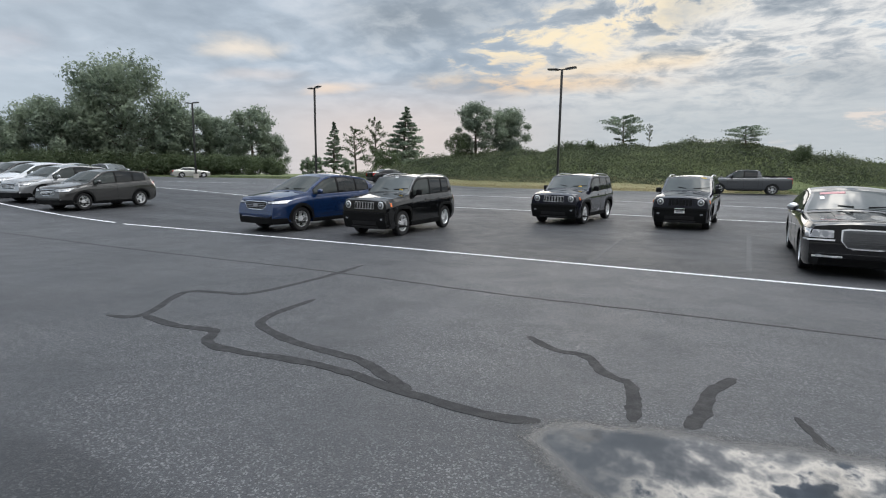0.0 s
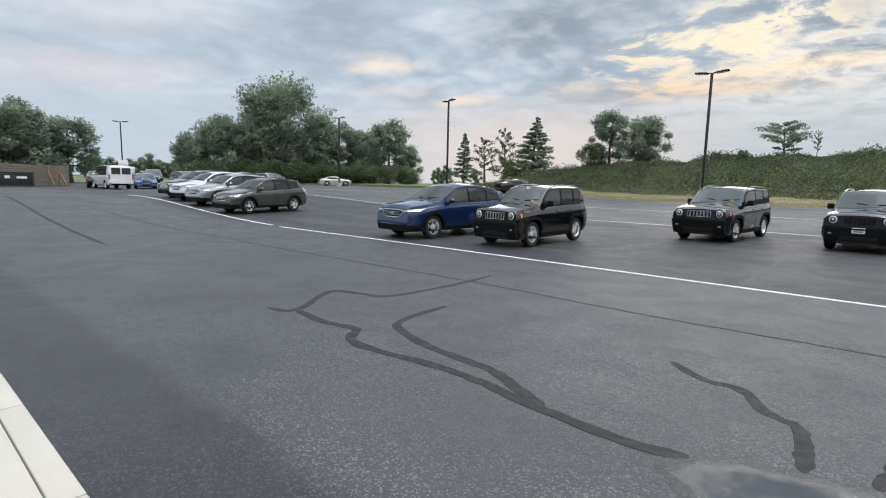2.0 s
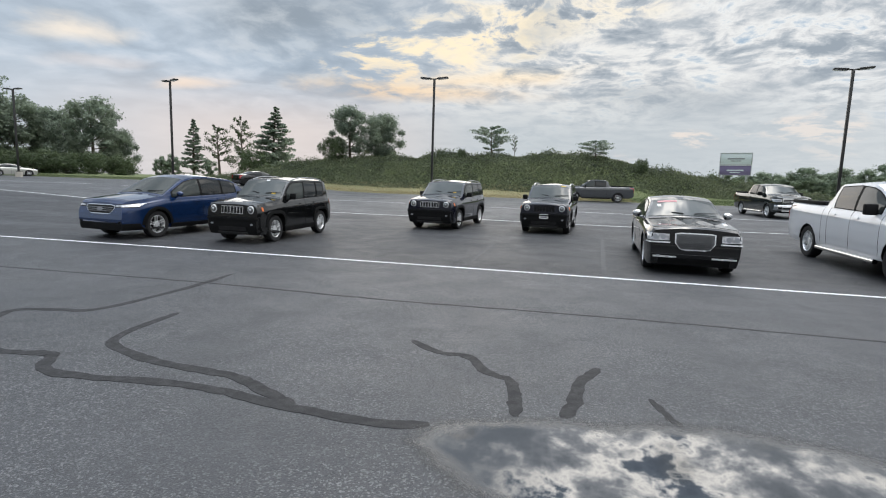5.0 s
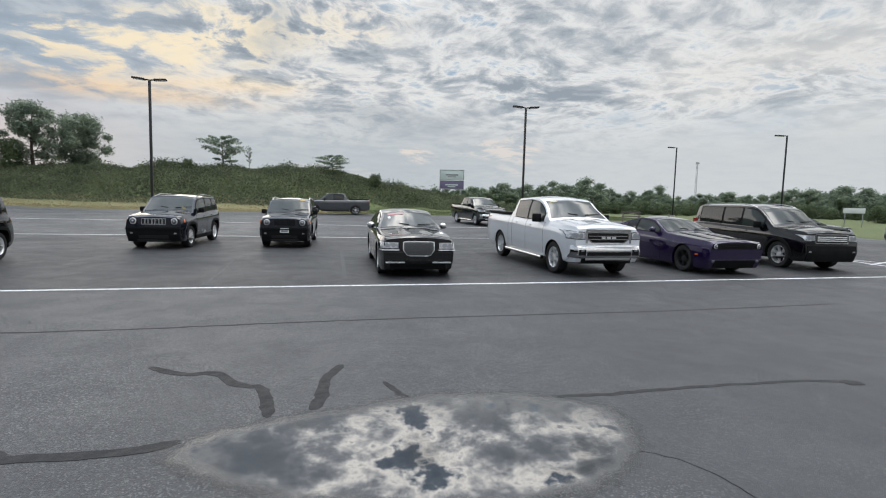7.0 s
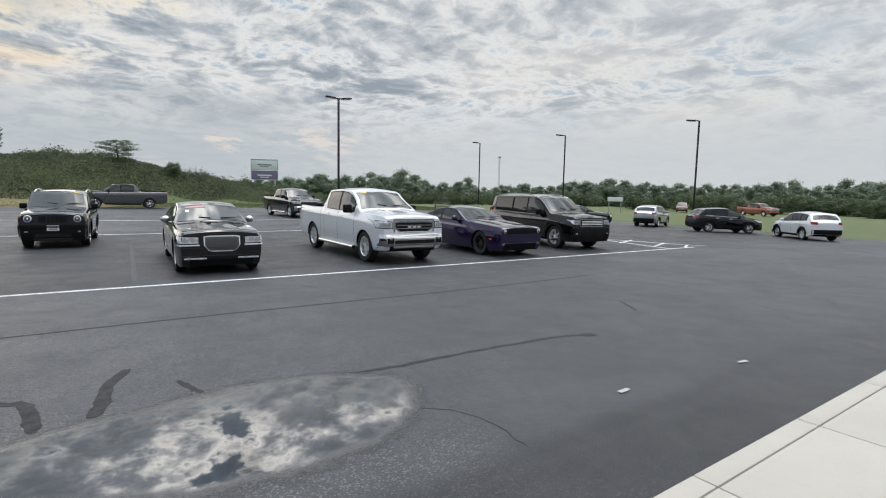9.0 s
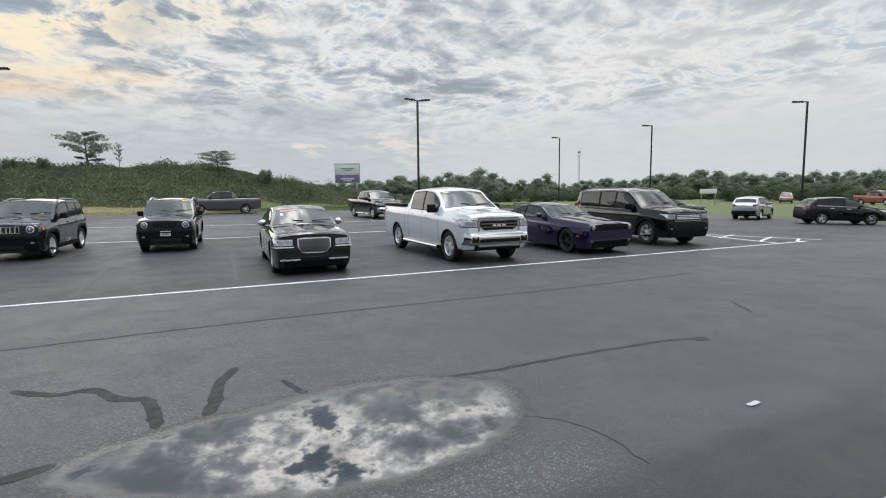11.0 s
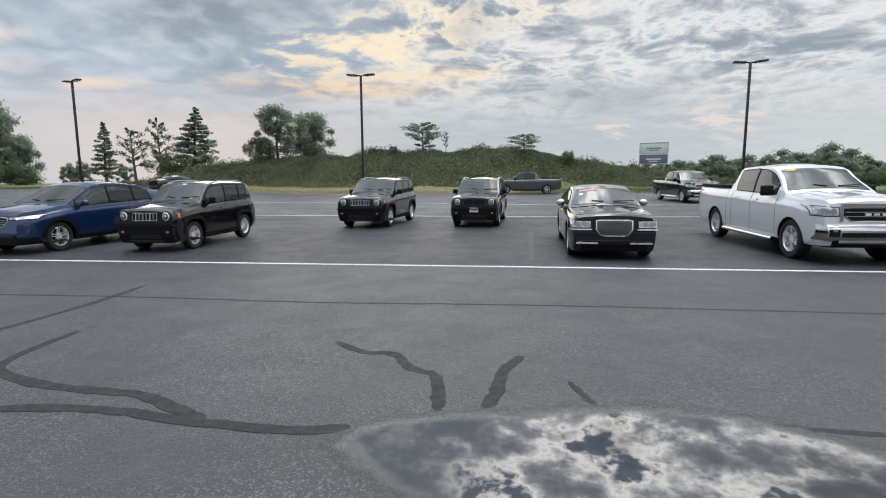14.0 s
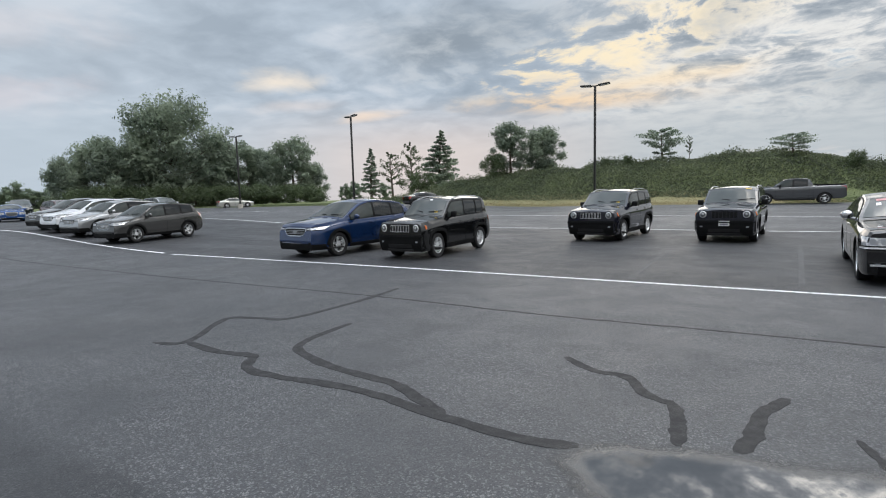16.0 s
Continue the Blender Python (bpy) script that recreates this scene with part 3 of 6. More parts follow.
# painted lines
ribbon("road_line", [(-16.3, 9.62), (-8, 9.68), (0, 9.62), (8, 9.55), (19.5, 9.62)], 0.09, M["line"], label="long white painted edge line of the parking row", category="road line", cuts=20)
ribbon("road_line", [(-36, 11.0), (-30, 10.7), (-24, 10.25), (-18, 9.85), (-16.9, 9.72)], 0.11, M["line"], label="white painted edge line at the far end", category="road line", cuts=16)
ribbon("road_line", [(-60, 21.3), (-28, 21.3), (-8, 21.6), (2, 21.15), (13, 21.5)], 0.10, M["line"], label="white painted line of the second parking row", category="road line", cuts=20)
ribbon("road_line", [(-55, 30.8), (-12, 31.6), (1, 29.6), (12, 29.0)], 0.10, M["line"], label="white painted line of the third parking row", category="road line", cuts=20)
for a, b in (((18.7, 13.8), (17.9, 9.7)), ((18.7, 13.8), (20.6, 9.75)), ((19.8, 12.6), (18.1, 12.0)), ((20.2, 11.3), (18.0, 10.4)), ((20.4, 10.4), (19.1, 9.75))):
    ribbon("road_line", [a, b], 0.10, M["line"], label="white hatching paint of the end island", category="road line", cuts=6)
for a, b in (((1.12, 16.5), (0.76, 10.3)), ((-1.9, 14.2), (-1.95, 10.0))):
    ribbon("road_line", [a, b], 0.10, M["old_line"], 0.003, label="faded stall line worn into the asphalt", category="road line", cuts=6)

# paving seam and tar-filled cracks
SEAL = dict(label="dark rubbery tar sealed over a pavement crack", category="crack seal")
ribbon("crack_seal", [(-26, 6.5), (-18, 6.55), (-11, 6.5), (-5.7, 6.62), (-2.4, 6.52), (1.0, 6.6), (5.9, 6.5), (9.5, 6.6)], 0.045, M["tar"], 0.003, 0.35, 1, cuts=24, **SEAL)
ribbon("crack_seal", [(-6.0, 3.25), (-5.66, 3.46), (-6.26, 4.42), (-5.83, 4.66), (-5.44, 4.86), (-5.34, 6.1), (-5.45, 7.42)], 0.10, M["tar"], 0.003, 0.3, 2, **SEAL)
ribbon("crack_seal", [(-5.66, 3.46), (-5.0, 3.37), (-4.55, 3.44), (-4.42, 3.42), (-4.22, 3.18), (-3.88, 3.11), (-3.11, 3.2), (-2.54, 3.2), (-2.04, 3.11), (-1.27, 3.05), (-0.88, 3.13)], 0.11, M["tar"], 0.004, 0.3, 3, **SEAL)
ribbon("crack_seal", [(-4.46, 5.0), (-4.33, 3.98), (-3.74, 3.65), (-3.21, 3.54), (-2.62, 3.48), (-2.23, 3.29), (-1.9, 3.14)], 0.11, M["tar"], 0.0035, 0.3, 4, **SEAL)
ribbon("crack_seal", [(-1.53, 4.86), (-1.17, 4.6), (-0.88, 4.56), (-0.66, 4.23), (-0.44, 4.09), (-0.37, 3.74), (-0.33, 3.42)], 0.10, M["tar"], 0.003, 0.3, 5, **SEAL)
ribbon("crack_seal", [(0.31, 4.62), (0.14, 4.24), (0.08, 3.81), (0.0, 3.5)], 0.11, M["tar"], 0.003, 0.35, 6, **SEAL)
ribbon("crack_seal", [(0.66, 4.04), (0.72, 3.81), (0.80, 3.58)], 0.06, M["tar"], 0.003, 0.35, 7, **SEAL)
ribbon("crack_seal", [(1.9, 3.42), (2.54, 3.34), (3.4, 3.34), (4.67, 3.28), (5.3, 3.14)], 0.055, M["tar"], 0.003, 0.35, 8, cuts=12, **SEAL)
ribbon("crack_seal", [(7.5, 4.3), (7.3, 4.0), (7.03, 3.66)], 0.05, M["tar"], 0.003, 0.4, 9, **SEAL)
ribbon("crack_seal", [(-34, 4.8), (-24.7, 4.3), (-18.8, 4.0), (-14.3, 3.72)], 0.12, M["tar"], 0.004, 0.35, 10, cuts=16, **SEAL)
ribbon("crack_seal", [(2.0, 2.45), (2.35, 2.2), (2.5, 1.8), (2.45, 1.4)], 0.006, M["tar"], 0.003, 0.4, 11, **SEAL)

ribbon("crack_seal", [(5.13, 3.15), (5.22, 3.13), (5.31, 3.11)], 0.13, M["tar"], 0.0042, 0.3, 12, **SEAL)


def puddle():
    """Standing water: a near level pool whose rim thins to damp silt."""
    cx, cy = 0.75, 2.80
    shore = [(-0.86, 2.97), (-0.58, 3.16), (-0.25, 3.28), (0.1, 3.34), (0.42, 3.38), (0.86, 3.46), (1.42, 3.47), (1.95, 3.34), (2.24, 3.08), (2.30, 2.80), (2.17, 2.54), (1.95, 2.30), (1.64, 2.12), (1.28, 2.05), (0.75, 2.08), (0.17, 2.25), (-0.25, 2.45), (-0.6, 2.68)]
    outline = sorted((math.atan2(y - cy, x - cx) % (2 * math.pi), math.hypot(x - cx, y - cy)) for x, y in shore)
    outline = [(outline[-1][0] - 2 * math.pi, outline[-1][1])] + outline + [(outline[0][0] + 2 * math.pi, outline[0][1])]
    rings, seg = 24, 200
    verts, faces, depth = [(cx, cy, 0.005)], [], [4.0]
    for r in range(1, rings + 1):
        for s in range(seg):
            a = 2 * math.pi * s / seg
            rad = (curve(outline, a) + curve(outline, a - 0.08) + curve(outline, a + 0.08)) / 3
            rad *= 1 + 0.035 * noise.noise((math.cos(a) * 3, math.sin(a) * 3, 5)) + 0.03 * noise.noise((math.cos(a) * 9, math.sin(a) * 9, 2))
            f = r / rings
            full = rad + 0.28
            verts.append((cx + math.cos(a) * full * f, cy + math.sin(a) * full * f, 0.005))
            depth.append((1 - f) * full / 0.28)
    for s in range(seg):
        faces.append((0, 1 + s, 1 + (s + 1) % seg))
    for r in range(rings - 1):
        for s in range(seg):
            a, b = 1 + r * seg + s, 1 + r * seg + (s + 1) % seg
            faces.append((a, a + seg, b + seg, b))
    ob = mesh_object("water", verts, faces, M["water"], sharp=180)
    at = ob.data.attributes.new("depth", "FLOAT", "POINT")
    at.data.foreach_set("value", depth)
    tagged(ob, "shallow rain puddle on the asphalt mirroring the clouds", "puddle", kind="structure")


puddle()


def sidewalk():
    """Concrete walk with a kerb edge, in slabs."""
    for i in range(-9, 10):
        bm = bmesh.new()
        x0, x1 = i * 1.52, (i + 1) * 1.52
        box(bm, (x0 + 0.004, 0.400, -0.12), (x1 - 0.004, 0.550, 0.022), 0.010)
        tagged(part("kerb", bm, M["concrete"], None), "pale concrete kerb stone along the asphalt", "kerb", "kerb stones", "structure")
        bm = bmesh.new()
        box(bm, (x0 + 0.005, -1.1, -0.12), (x1 - 0.005, 0.392, 0.019), 0.008)
        box(bm, (x0 + 0.005, -2.6, -0.12), (x1 - 0.005, -1.108, 0.021), 0.008)
        tagged(part("pavement_slab", bm, M["concrete"], None), "pale broom-finished concrete sidewalk slab", "sidewalk", "sidewalk slabs", "structure")


sidewalk()


# unseen plain wall added behind the walk to block light from the car fronts
bm = bmesh.new()
box(bm, (-34, -9.3, -0.3), (34, -9.0, 6.5), 0.02)
tagged(part("wall_south", bm, M["wall_panel"], None), "unseen grey wall added to darken the car fronts", "wall", kind="structure")
# unseen apron added too, grey so that the chrome mirrors no beige
bm = bmesh.new()
box(bm, (-34, -9.0, -0.2), (34, -2.605, 0.018), 0.01)
tagged(part("pavement_apron", bm, M["wall_panel"], None), "unseen grey apron added for the cars to mirror", "pavement", kind="structure")


# ---- vehicles ----
def tyre_mesh(r, wid):
    prof = [(0.66 * r, -wid * 0.42), (0.80 * r, -wid * 0.5), (0.94 * r, -wid * 0.48), (r, -wid * 0.36), (r, wid * 0.36), (0.94 * r, wid * 0.48), (0.80 * r, wid * 0.5), (0.66 * r, wid * 0.42)]
    return lathe(prof, 40)


def lathe(prof, seg, closed=True):
    verts, faces, n = [], [], len(prof)
    for s in range(seg):
        a = 2 * math.pi * s / seg
        for rr, off in prof:
            verts.append((off, rr * math.cos(a), rr * math.sin(a)))
    for s in range(seg):
        t = (s + 1) % seg
        for i in range(n if closed else n - 1):
            j = (i + 1) % n
            faces.append((s * n + i, s * n + j, t * n + j, t * n + i))
    return verts, faces


WHEEL_MESHES = {}


def wheel_meshes(r, wid, spokes, mat, split):
    key = (round(r, 3), wid, spokes, mat.name, split)
    if key in WHEEL_MESHES:
        return WHEEL_MESHES[key]

    def to_mesh(name, verts, faces, m):
        ob = mesh_object(name, verts, faces, m)
        me = ob.data
        bpy.data.objects.remove(ob)
        return me
    tyre = to_mesh("tyre", *tyre_mesh(r, wid), M["rubber"])
    # rim: barrel, dished spokes and hub (outer side at +x)
    R = 0.68 * r
    prof = [(R, -wid * 0.4), (R, wid * 0.40), (R * 0.95, wid * 0.43), (R * 0.91, wid * 0.36), (R * 0.88, wid * 0.1), (R * 0.86, -wid * 0.3)]
    verts, faces = lathe(prof, 40, False)
    hub = [(0.0, wid * 0.28), (0.05, wid * 0.30), (0.075, wid * 0.27), (0.085, wid * 0.1)]
    v2, f2 = lathe(hub, 20, False)
    faces += [tuple(len(verts) + i for i in f) for f in f2]
    verts += v2
    for s in range(spokes):
        arms = ((-0.155, -0.07), (0.07, 0.155)) if split else ((-0.13, 0.13),)
        for lo, hi in arms:
            a = 2 * math.pi * s / spokes
            base = len(verts)
            for rr, x1, x0, k in ((0.06, wid * 0.27, wid * 0.05, 1.5), (R * 0.55, wid * 0.33, wid * 0.12, 0.62), (R * 0.93, wid * 0.38, wid * 0.2, 0.62)):
                lo2, hi2 = (lo * k * 5 / spokes * 1.2, hi * k * 5 / spokes * 1.2)
                for x in (x1, x0):
                    for q in (lo2, hi2):
                        wid_at = q * 0.15 / max(rr, 0.1) if not split else q * 0.20 / max(rr, 0.1)
                        verts.append((x, rr * math.cos(a + wid_at * 1.6), rr * math.sin(a + wid_at * 1.6)))
            for i in (0, 4):
                b = base + i
                faces += [(b, b + 1, b + 5, b + 4), (b + 2, b + 6, b + 7, b + 3), (b, b + 4, b + 6, b + 2), (b + 1, b + 3, b + 7, b + 5)]
    rim = to_mesh("rim", verts, faces, mat)
    # brake disc and dark backing
    disc = to_mesh("brake_disc", *lathe([(0.0, -0.02), (R * 0.86, -0.02), (R * 0.86, -wid * 0.3), (0.0, -wid * 0.3)], 24), M["black_plastic"])
    WHEEL_MESHES[key] = (tyre, rim, disc)
    return WHEEL_MESHES[key]


class Shell:
    """The outer surface of a car: stations along its length, x = 0 at the front bumper, with a belt line and a top line."""

    def __init__(self, spec):
        self.L = spec["L"]
        self.W = spec["W"]
        self.wb = spec["wb"]
        self.fo = spec["fo"]
        self.r = spec["r"]
        self.sill = spec["sill"]
        self.gap = spec["gap"]
        self.roofw = spec["roofw"]
        self.taper = spec["taper"]
        self.blend = spec["blend"]
        self.top = spec["top"]
        self.belt = spec["belt"]
        self.nose = spec["nose"]
        self.tail = spec["tail"]
        self.nose_len = spec.get("nose_len", 0.75)
        self.half = self.W / 2
        self.square = spec.get("square", 2.0)
        self.axles = (self.fo, self.fo + self.wb)

    def soft(self, pts, x, k=0.06):
        return (curve(pts, x - k) + 2 * curve(pts, x) + curve(pts, x + k)) / 4

    def zt(self, x):
        return self.soft(self.top, x, self.blend)

    def zb(self, x):
        return min(curve(self.belt, x), self.zt(x) - 0.065)

    def w(self, x):
        f, r = self.taper
        a = max(0.0, 1 - x / self.nose_len)
        b = max(0.0, 1 - (self.L - x) / 0.6)
        return self.half * (1 - f * a ** 2.4 - r * b ** 2.4)

    def ytop(self, x):
        gh = self.zt(x) - self.zb(x)
        k = smooth_step(0.08, 0.5, gh)
        return self.w(x) * (0.90 * (1 - k) + self.roofw * k)

    def zlo(self, x):
        z = self.sill + 0.02 * max(0, 1 - x / 0.5) ** 2 + 0.14 * max(0, 1 - (self.L - x) / 0.6) ** 2
        for a in self.axles:
            R = self.r + self.gap
            if abs(x - a) < R:
                z = max(z, self.r * 0.95 + R * (1 - (abs(x - a) / R) ** self.square) ** (1 / self.square))
        return z

    def arch(self, ax, a, R):
        """Point of a wheel opening's edge at angle a: round, or squared off."""
        p = 2 / self.square
        c, s = math.cos(a), math.sin(a)
        return ax + R * math.copysign(abs(c) ** p, c), self.r * 0.95 + R * abs(s) ** p

    def y(self, x, z):
        zb, w = self.zb(x), self.w(x)
        if z <= zb:
            u = max(0.0, (z - self.sill) / (zb - self.sill))
            return w * curve([(0, 0.93), (0.10, 0.968), (0.24, 0.975), (0.30, 0.987), (0.62, 1.0), (0.80, 0.998), (0.86, 0.985), (0.92, 0.968), (1, 0.925)], u)
        top = self.zt(x) - self.crown(x)
        v = min(1.0, (z - zb) / max(0.02, top - zb))
        return w * 0.925 + (self.ytop(x) - w * 0.925) * v + 0.025 * math.sin(math.pi * v) * smooth_step(0.1, 0.4, top - zb)

    def crown(self, x):
        return 0.055 * self.w(x) / self.half

    def shift(self, x, z):
        """Rake of the nose and of the tail."""
        f = max(0.0, 1 - x / 0.55) ** 2
        b = max(0.0, 1 - (self.L - x) / 0.55) ** 2
        return f * curve(self.nose, z) - b * curve(self.tail, z)

    def at(self, x, y, z, out=0.0):
        """To the car's own frame: front towards -y, ground at z = 0."""
        return Vector((y, x + self.shift(x, z) - self.fo - self.wb / 2, z))

    def end_x(self, y, z, rear=False):
        """Where the front (or rear) surface lies at half-width y."""
        lo, hi = (0.0, 1.2) if not rear else (self.L, self.L - 1.2)
        if self.y(lo, min(z, self.zb(lo))) >= abs(y):
            return lo
        for _ in range(24):
            mid = (lo + hi) / 2
            if self.y(mid, min(z, self.zb(mid))) >= abs(y):
                hi = mid
            else:
                lo = mid
        return hi


def grid_patch(name, grid, normals, lift, mat, parent, label="", depth=0.03):
    """A curved panel lifted off a surface, with its rim folded back."""
    R, C = len(grid), len(grid[0])
    verts = [grid[i][j] + normals[i][j] * lift for i in range(R) for j in range(C)]
    faces = [(i * C + j, i * C + j + 1, (i + 1) * C + j + 1, (i + 1) * C + j) for i in range(R - 1) for j in range(C - 1)]
    rim = [(0, j) for j in range(C)] + [(i, C - 1) for i in range(1, R)] + [(R - 1, j) for j in range(C - 2, -1, -1)] + [(i, 0) for i in range(R - 2, 0, -1)]
    base = len(verts)
    verts += [grid[i][j] - normals[i][j] * depth for i, j in rim]
    n = len(rim)
    for q in range(n):
        a, b = rim[q], rim[(q + 1) % n]
        faces.append((a[0] * C + a[1], base + q, base + (q + 1) % n, b[0] * C + b[1]))
    return mesh_object(name, verts, faces, mat, parent, label)


def numeric_normals(grid, outward):
    R, C = len(grid), len(grid[0])
    out = []
    for i in range(R):
        row = []
        for j in range(C):
            du = grid[min(i + 1, R - 1)][j] - grid[max(i - 1, 0)][j]
            dv = grid[i][min(j + 1, C - 1)] - grid[i][max(j - 1, 0)]
            n = du.cross(dv)
            n = n.normalized() if n.length > 1e-9 else Vector(outward)
            row.append(n if n.dot(Vector(outward)) > 0 else -n)
        out.append(row)
    return out


def side_patch(S, name, xa, xb, low, high, side, lift, mat, parent, label="", nx=10, nz=5, depth=0.03):
    grid = []
    for i in range(nx + 1):
        x = xa + (xb - xa) * i / nx
        a, b = low(x), high(x)
        grid.append([S.at(x, side * S.y(x, a + (b - a) * j / nz), a + (b - a) * j / nz) for j in range(nz + 1)])
    return grid_patch(name, grid, numeric_normals(grid, (side, 0, 0.2)), lift, mat, parent, label, depth)


def end_patch(S, name, ya, yb, low, high, lift, mat, parent, label="", rear=False, ny=8, nz=4, depth=0.03, bulge=0.0):
    grid = []
    for i in range(ny + 1):
        y = ya + (yb - ya) * i / ny
        a, b = low(y), high(y)
        row = []
        for j in range(nz + 1):
            z = a + (b - a) * j / nz
            row.append(S.at(S.end_x(y, z, rear), y, z) + Vector((0, (1 if rear else -1) * bulge * math.sin(math.pi * j / nz), 0)))
        grid.append(row)
    return grid_patch(name, grid, numeric_normals(grid, (0, 1 if rear else -1, 0.05)), lift, mat, parent, label, depth)


def top_patch(S, name, xa, xb, frac, lift, mat, parent, label="", nx=8, ny=10, frac2=None, depth=0.03):
    grid = []
    for i in range(nx + 1):
        x = xa + (xb - xa) * i / nx
        k = frac + ((frac2 or frac) - frac) * i / nx
        yt, cr = S.ytop(x), S.crown(x)
        grid.append([S.at(x, yt * k * (2 * j / ny - 1), S.zt(x) - cr * (k * (2 * j / ny - 1)) ** 2) for j in range(ny + 1)])
    return grid_patch(name, grid, numeric_normals(grid, (0, 0, 1)), lift, mat, parent, label, depth)


def car_body(S, mat, parent):
    xs = set(round(S.L * i / 110, 4) for i in range(111))
    for pts in (S.top,):
        for x, _ in pts:
            if 0 < x < S.L:
                xs |= {round(x, 4), round(x - 0.03, 4), round(x + 0.03, 4)}
    for a in S.axles:
        R = S.r + S.gap
        for i in range(25):
            xs.add(round(a + R * 0.999 * math.cos(math.pi * i / 24), 4))
            xs.add(round(a + R * (0.99 - 0.19 * i / 24), 4))
            xs.add(round(a - R * (0.99 - 0.19 * i / 24), 4))
        xs |= {round(a - R - 0.004, 4), round(a + R + 0.004, 4)}
    xs = [x for x in sorted(xs) if 0 <= x <= S.L]
    verts, faces = [], []
    NL, NG, NR = 18, 6, 5
    for x in xs:
        half = []
        lo, zb, top = S.zlo(x), S.zb(x), S.zt(x) - S.crown(x)
        yl = S.y(x, lo)
        half.append((max(0.1, yl - 0.16), lo + 0.01))
        for i in range(NL + 1):
            z = lo + (zb - lo) * i / NL
            half.append((S.y(x, z), z))
        for i in range(1, NG + 1):
            z = zb + (top - zb) * i / NG
            half.append((S.y(x, z), z))
        yt = S.ytop(x)
        for i in range(1, NR + 1):
            y = yt * (1 - i / NR)
            half.append((y, S.zt(x) - S.crown(x) * (y / yt) ** 2))
        ring = [S.at(x, y, z) for y, z in half] + [S.at(x, -y, z) for y, z in reversed(half[:-1])]
        verts += ring
        n = len(ring)
    for i in range(len(xs) - 1):
        for j in range(n - 1):
            faces.append((i * n + j, i * n + j + 1, (i + 1) * n + j + 1, (i + 1) * n + j))
    for base in (0, (len(xs) - 1) * n):
        for j in range(n // 2):
            a, b, c, d = base + j, base + j + 1, base + n - 2 - j, base + n - 1 - j
            faces.append((a, b, c, d) if b != c else (a, b, d))
    ob = mesh_object("body", verts, faces, mat, parent, sharp=28)
    return ob


def make_car(name, label, spec, paint, pose_m, category="car", group="parked vehicles"):
    S = Shell(spec)
    g = spec
    root = new(name)
    tagged(root, label, category, group)
    root.empty_display_size = 0.3
    black, glass = M["black_plastic"], M["glass"]
    car_body(S, paint, root)
    bm = bmesh.new()
    yo = -S.fo - S.wb / 2
    box(bm, (-S.half + 0.32, 0.35 + yo, S.sill + 0.02), (S.half - 0.32, S.L - 0.35 + yo, S.zb(S.L * 0.5) - 0.2), 0.05)
    box(bm, (-S.half + 0.12, S.fo + S.r + 0.18 + yo, S.sill + 0.015), (S.half - 0.12, S.fo + S.wb - S.r - 0.18 + yo, S.sill + 0.12), 0.02)
    part("underbody", bm, black, root)
    for ax in S.axles:
        R = S.r + S.gap - 0.006
        for side in (-1, 1):
            grid = []
            for i in range(17):
                a = math.pi * i / 16
                x, z = S.arch(ax, a, R)
                yo2 = S.y(x, z)
                grid.append([S.at(x, side * (yo2 - q), z) for q in (0.004, 0.15, 0.42)])
            verts = [p for row in grid for p in row]
            faces = [(3 * i + j, 3 * i + j + 1, 3 * i + j + 4, 3 * i + j + 3) for i in range(16) for j in range(2)]
            mesh_object("wheel_liner", verts, faces, black, root)
    # wheels
    tyre, rim, disc = wheel_meshes(S.r, g.get("tw", 0.235), g.get("spokes", 5), M[g.get("rim", "alloy")], g.get("split", True))
    for ax in S.axles:
        for side in (-1, 1):
            wheel = new("wheel")
            wheel.parent = root
            wheel.empty_display_size = 0.1
            turn = g.get("steer", 0) if ax == S.fo else 0
            wheel.matrix_basis = pose(side * (S.half - 0.03 - g.get("tw", 0.235) / 2), ax + yo, S.r, 23 * side if ax == S.fo else -14 * side, 0, (0 if side > 0 else 180) + turn)
            for nm, me in (("tyre", tyre), ("rim", rim), ("brake_disc", disc)):
                o = new(nm, me)
                o.parent = wheel
    # glass
    ws0, ws1, rg0, rg1 = g["glass"]
    top_patch(S, "windshield", ws0 + 0.05, ws1 - 0.03, 0.93, 0.007, M[g.get("wsmat", "windshield")], root, frac2=0.90)
    if rg1 > rg0:
        top_patch(S, "rear_window", rg0 + 0.05, rg1 - 0.05, 0.84, 0.007, glass, root, frac2=0.86)
    hood0 = 0.24
    top_patch(S, "hood", hood0, ws0 - 0.07, 0.97, 0.005, PAINT[g["hood_paint"]] if g.get("hood_paint") else paint, root, nx=10)
    for ya, yb in g.get("bulges", ()):
        for side in (-1, 1):
            xa, xb = 0.40, ws0 - 0.16
            grid = [[S.at(xa + (xb - xa) * i / 8, side * (ya + (yb - ya) * j / 4), S.zt(xa + (xb - xa) * i / 8) - S.crown(1.0) * ((ya + yb) / 2 / S.ytop(1.0)) ** 2 + 0.030 * math.sin(math.pi * j / 4) * min(1, i / 3)) for j in range(5)] for i in range(9)]
            grid_patch("hood_bulge", grid, numeric_normals(grid, (0, 0, 1)), 0.004, PAINT[g["hood_paint"]] if g.get("hood_paint") else paint, root)
    bm = bmesh.new()
    for sgn in (-1, 1):
        xw = ws0 + 0.10
        tube(bm, S.at(xw, sgn * 0.12 + 0.1, S.zt(xw) + 0.02), S.at(xw + 0.05, sgn * 0.5 + 0.22, S.zt(xw + 0.05) + 0.012), 0.012, 0.008, 6)
    part("wiper", bm, black, root)

    def belt(x):
        return S.zb(x) + 0.03

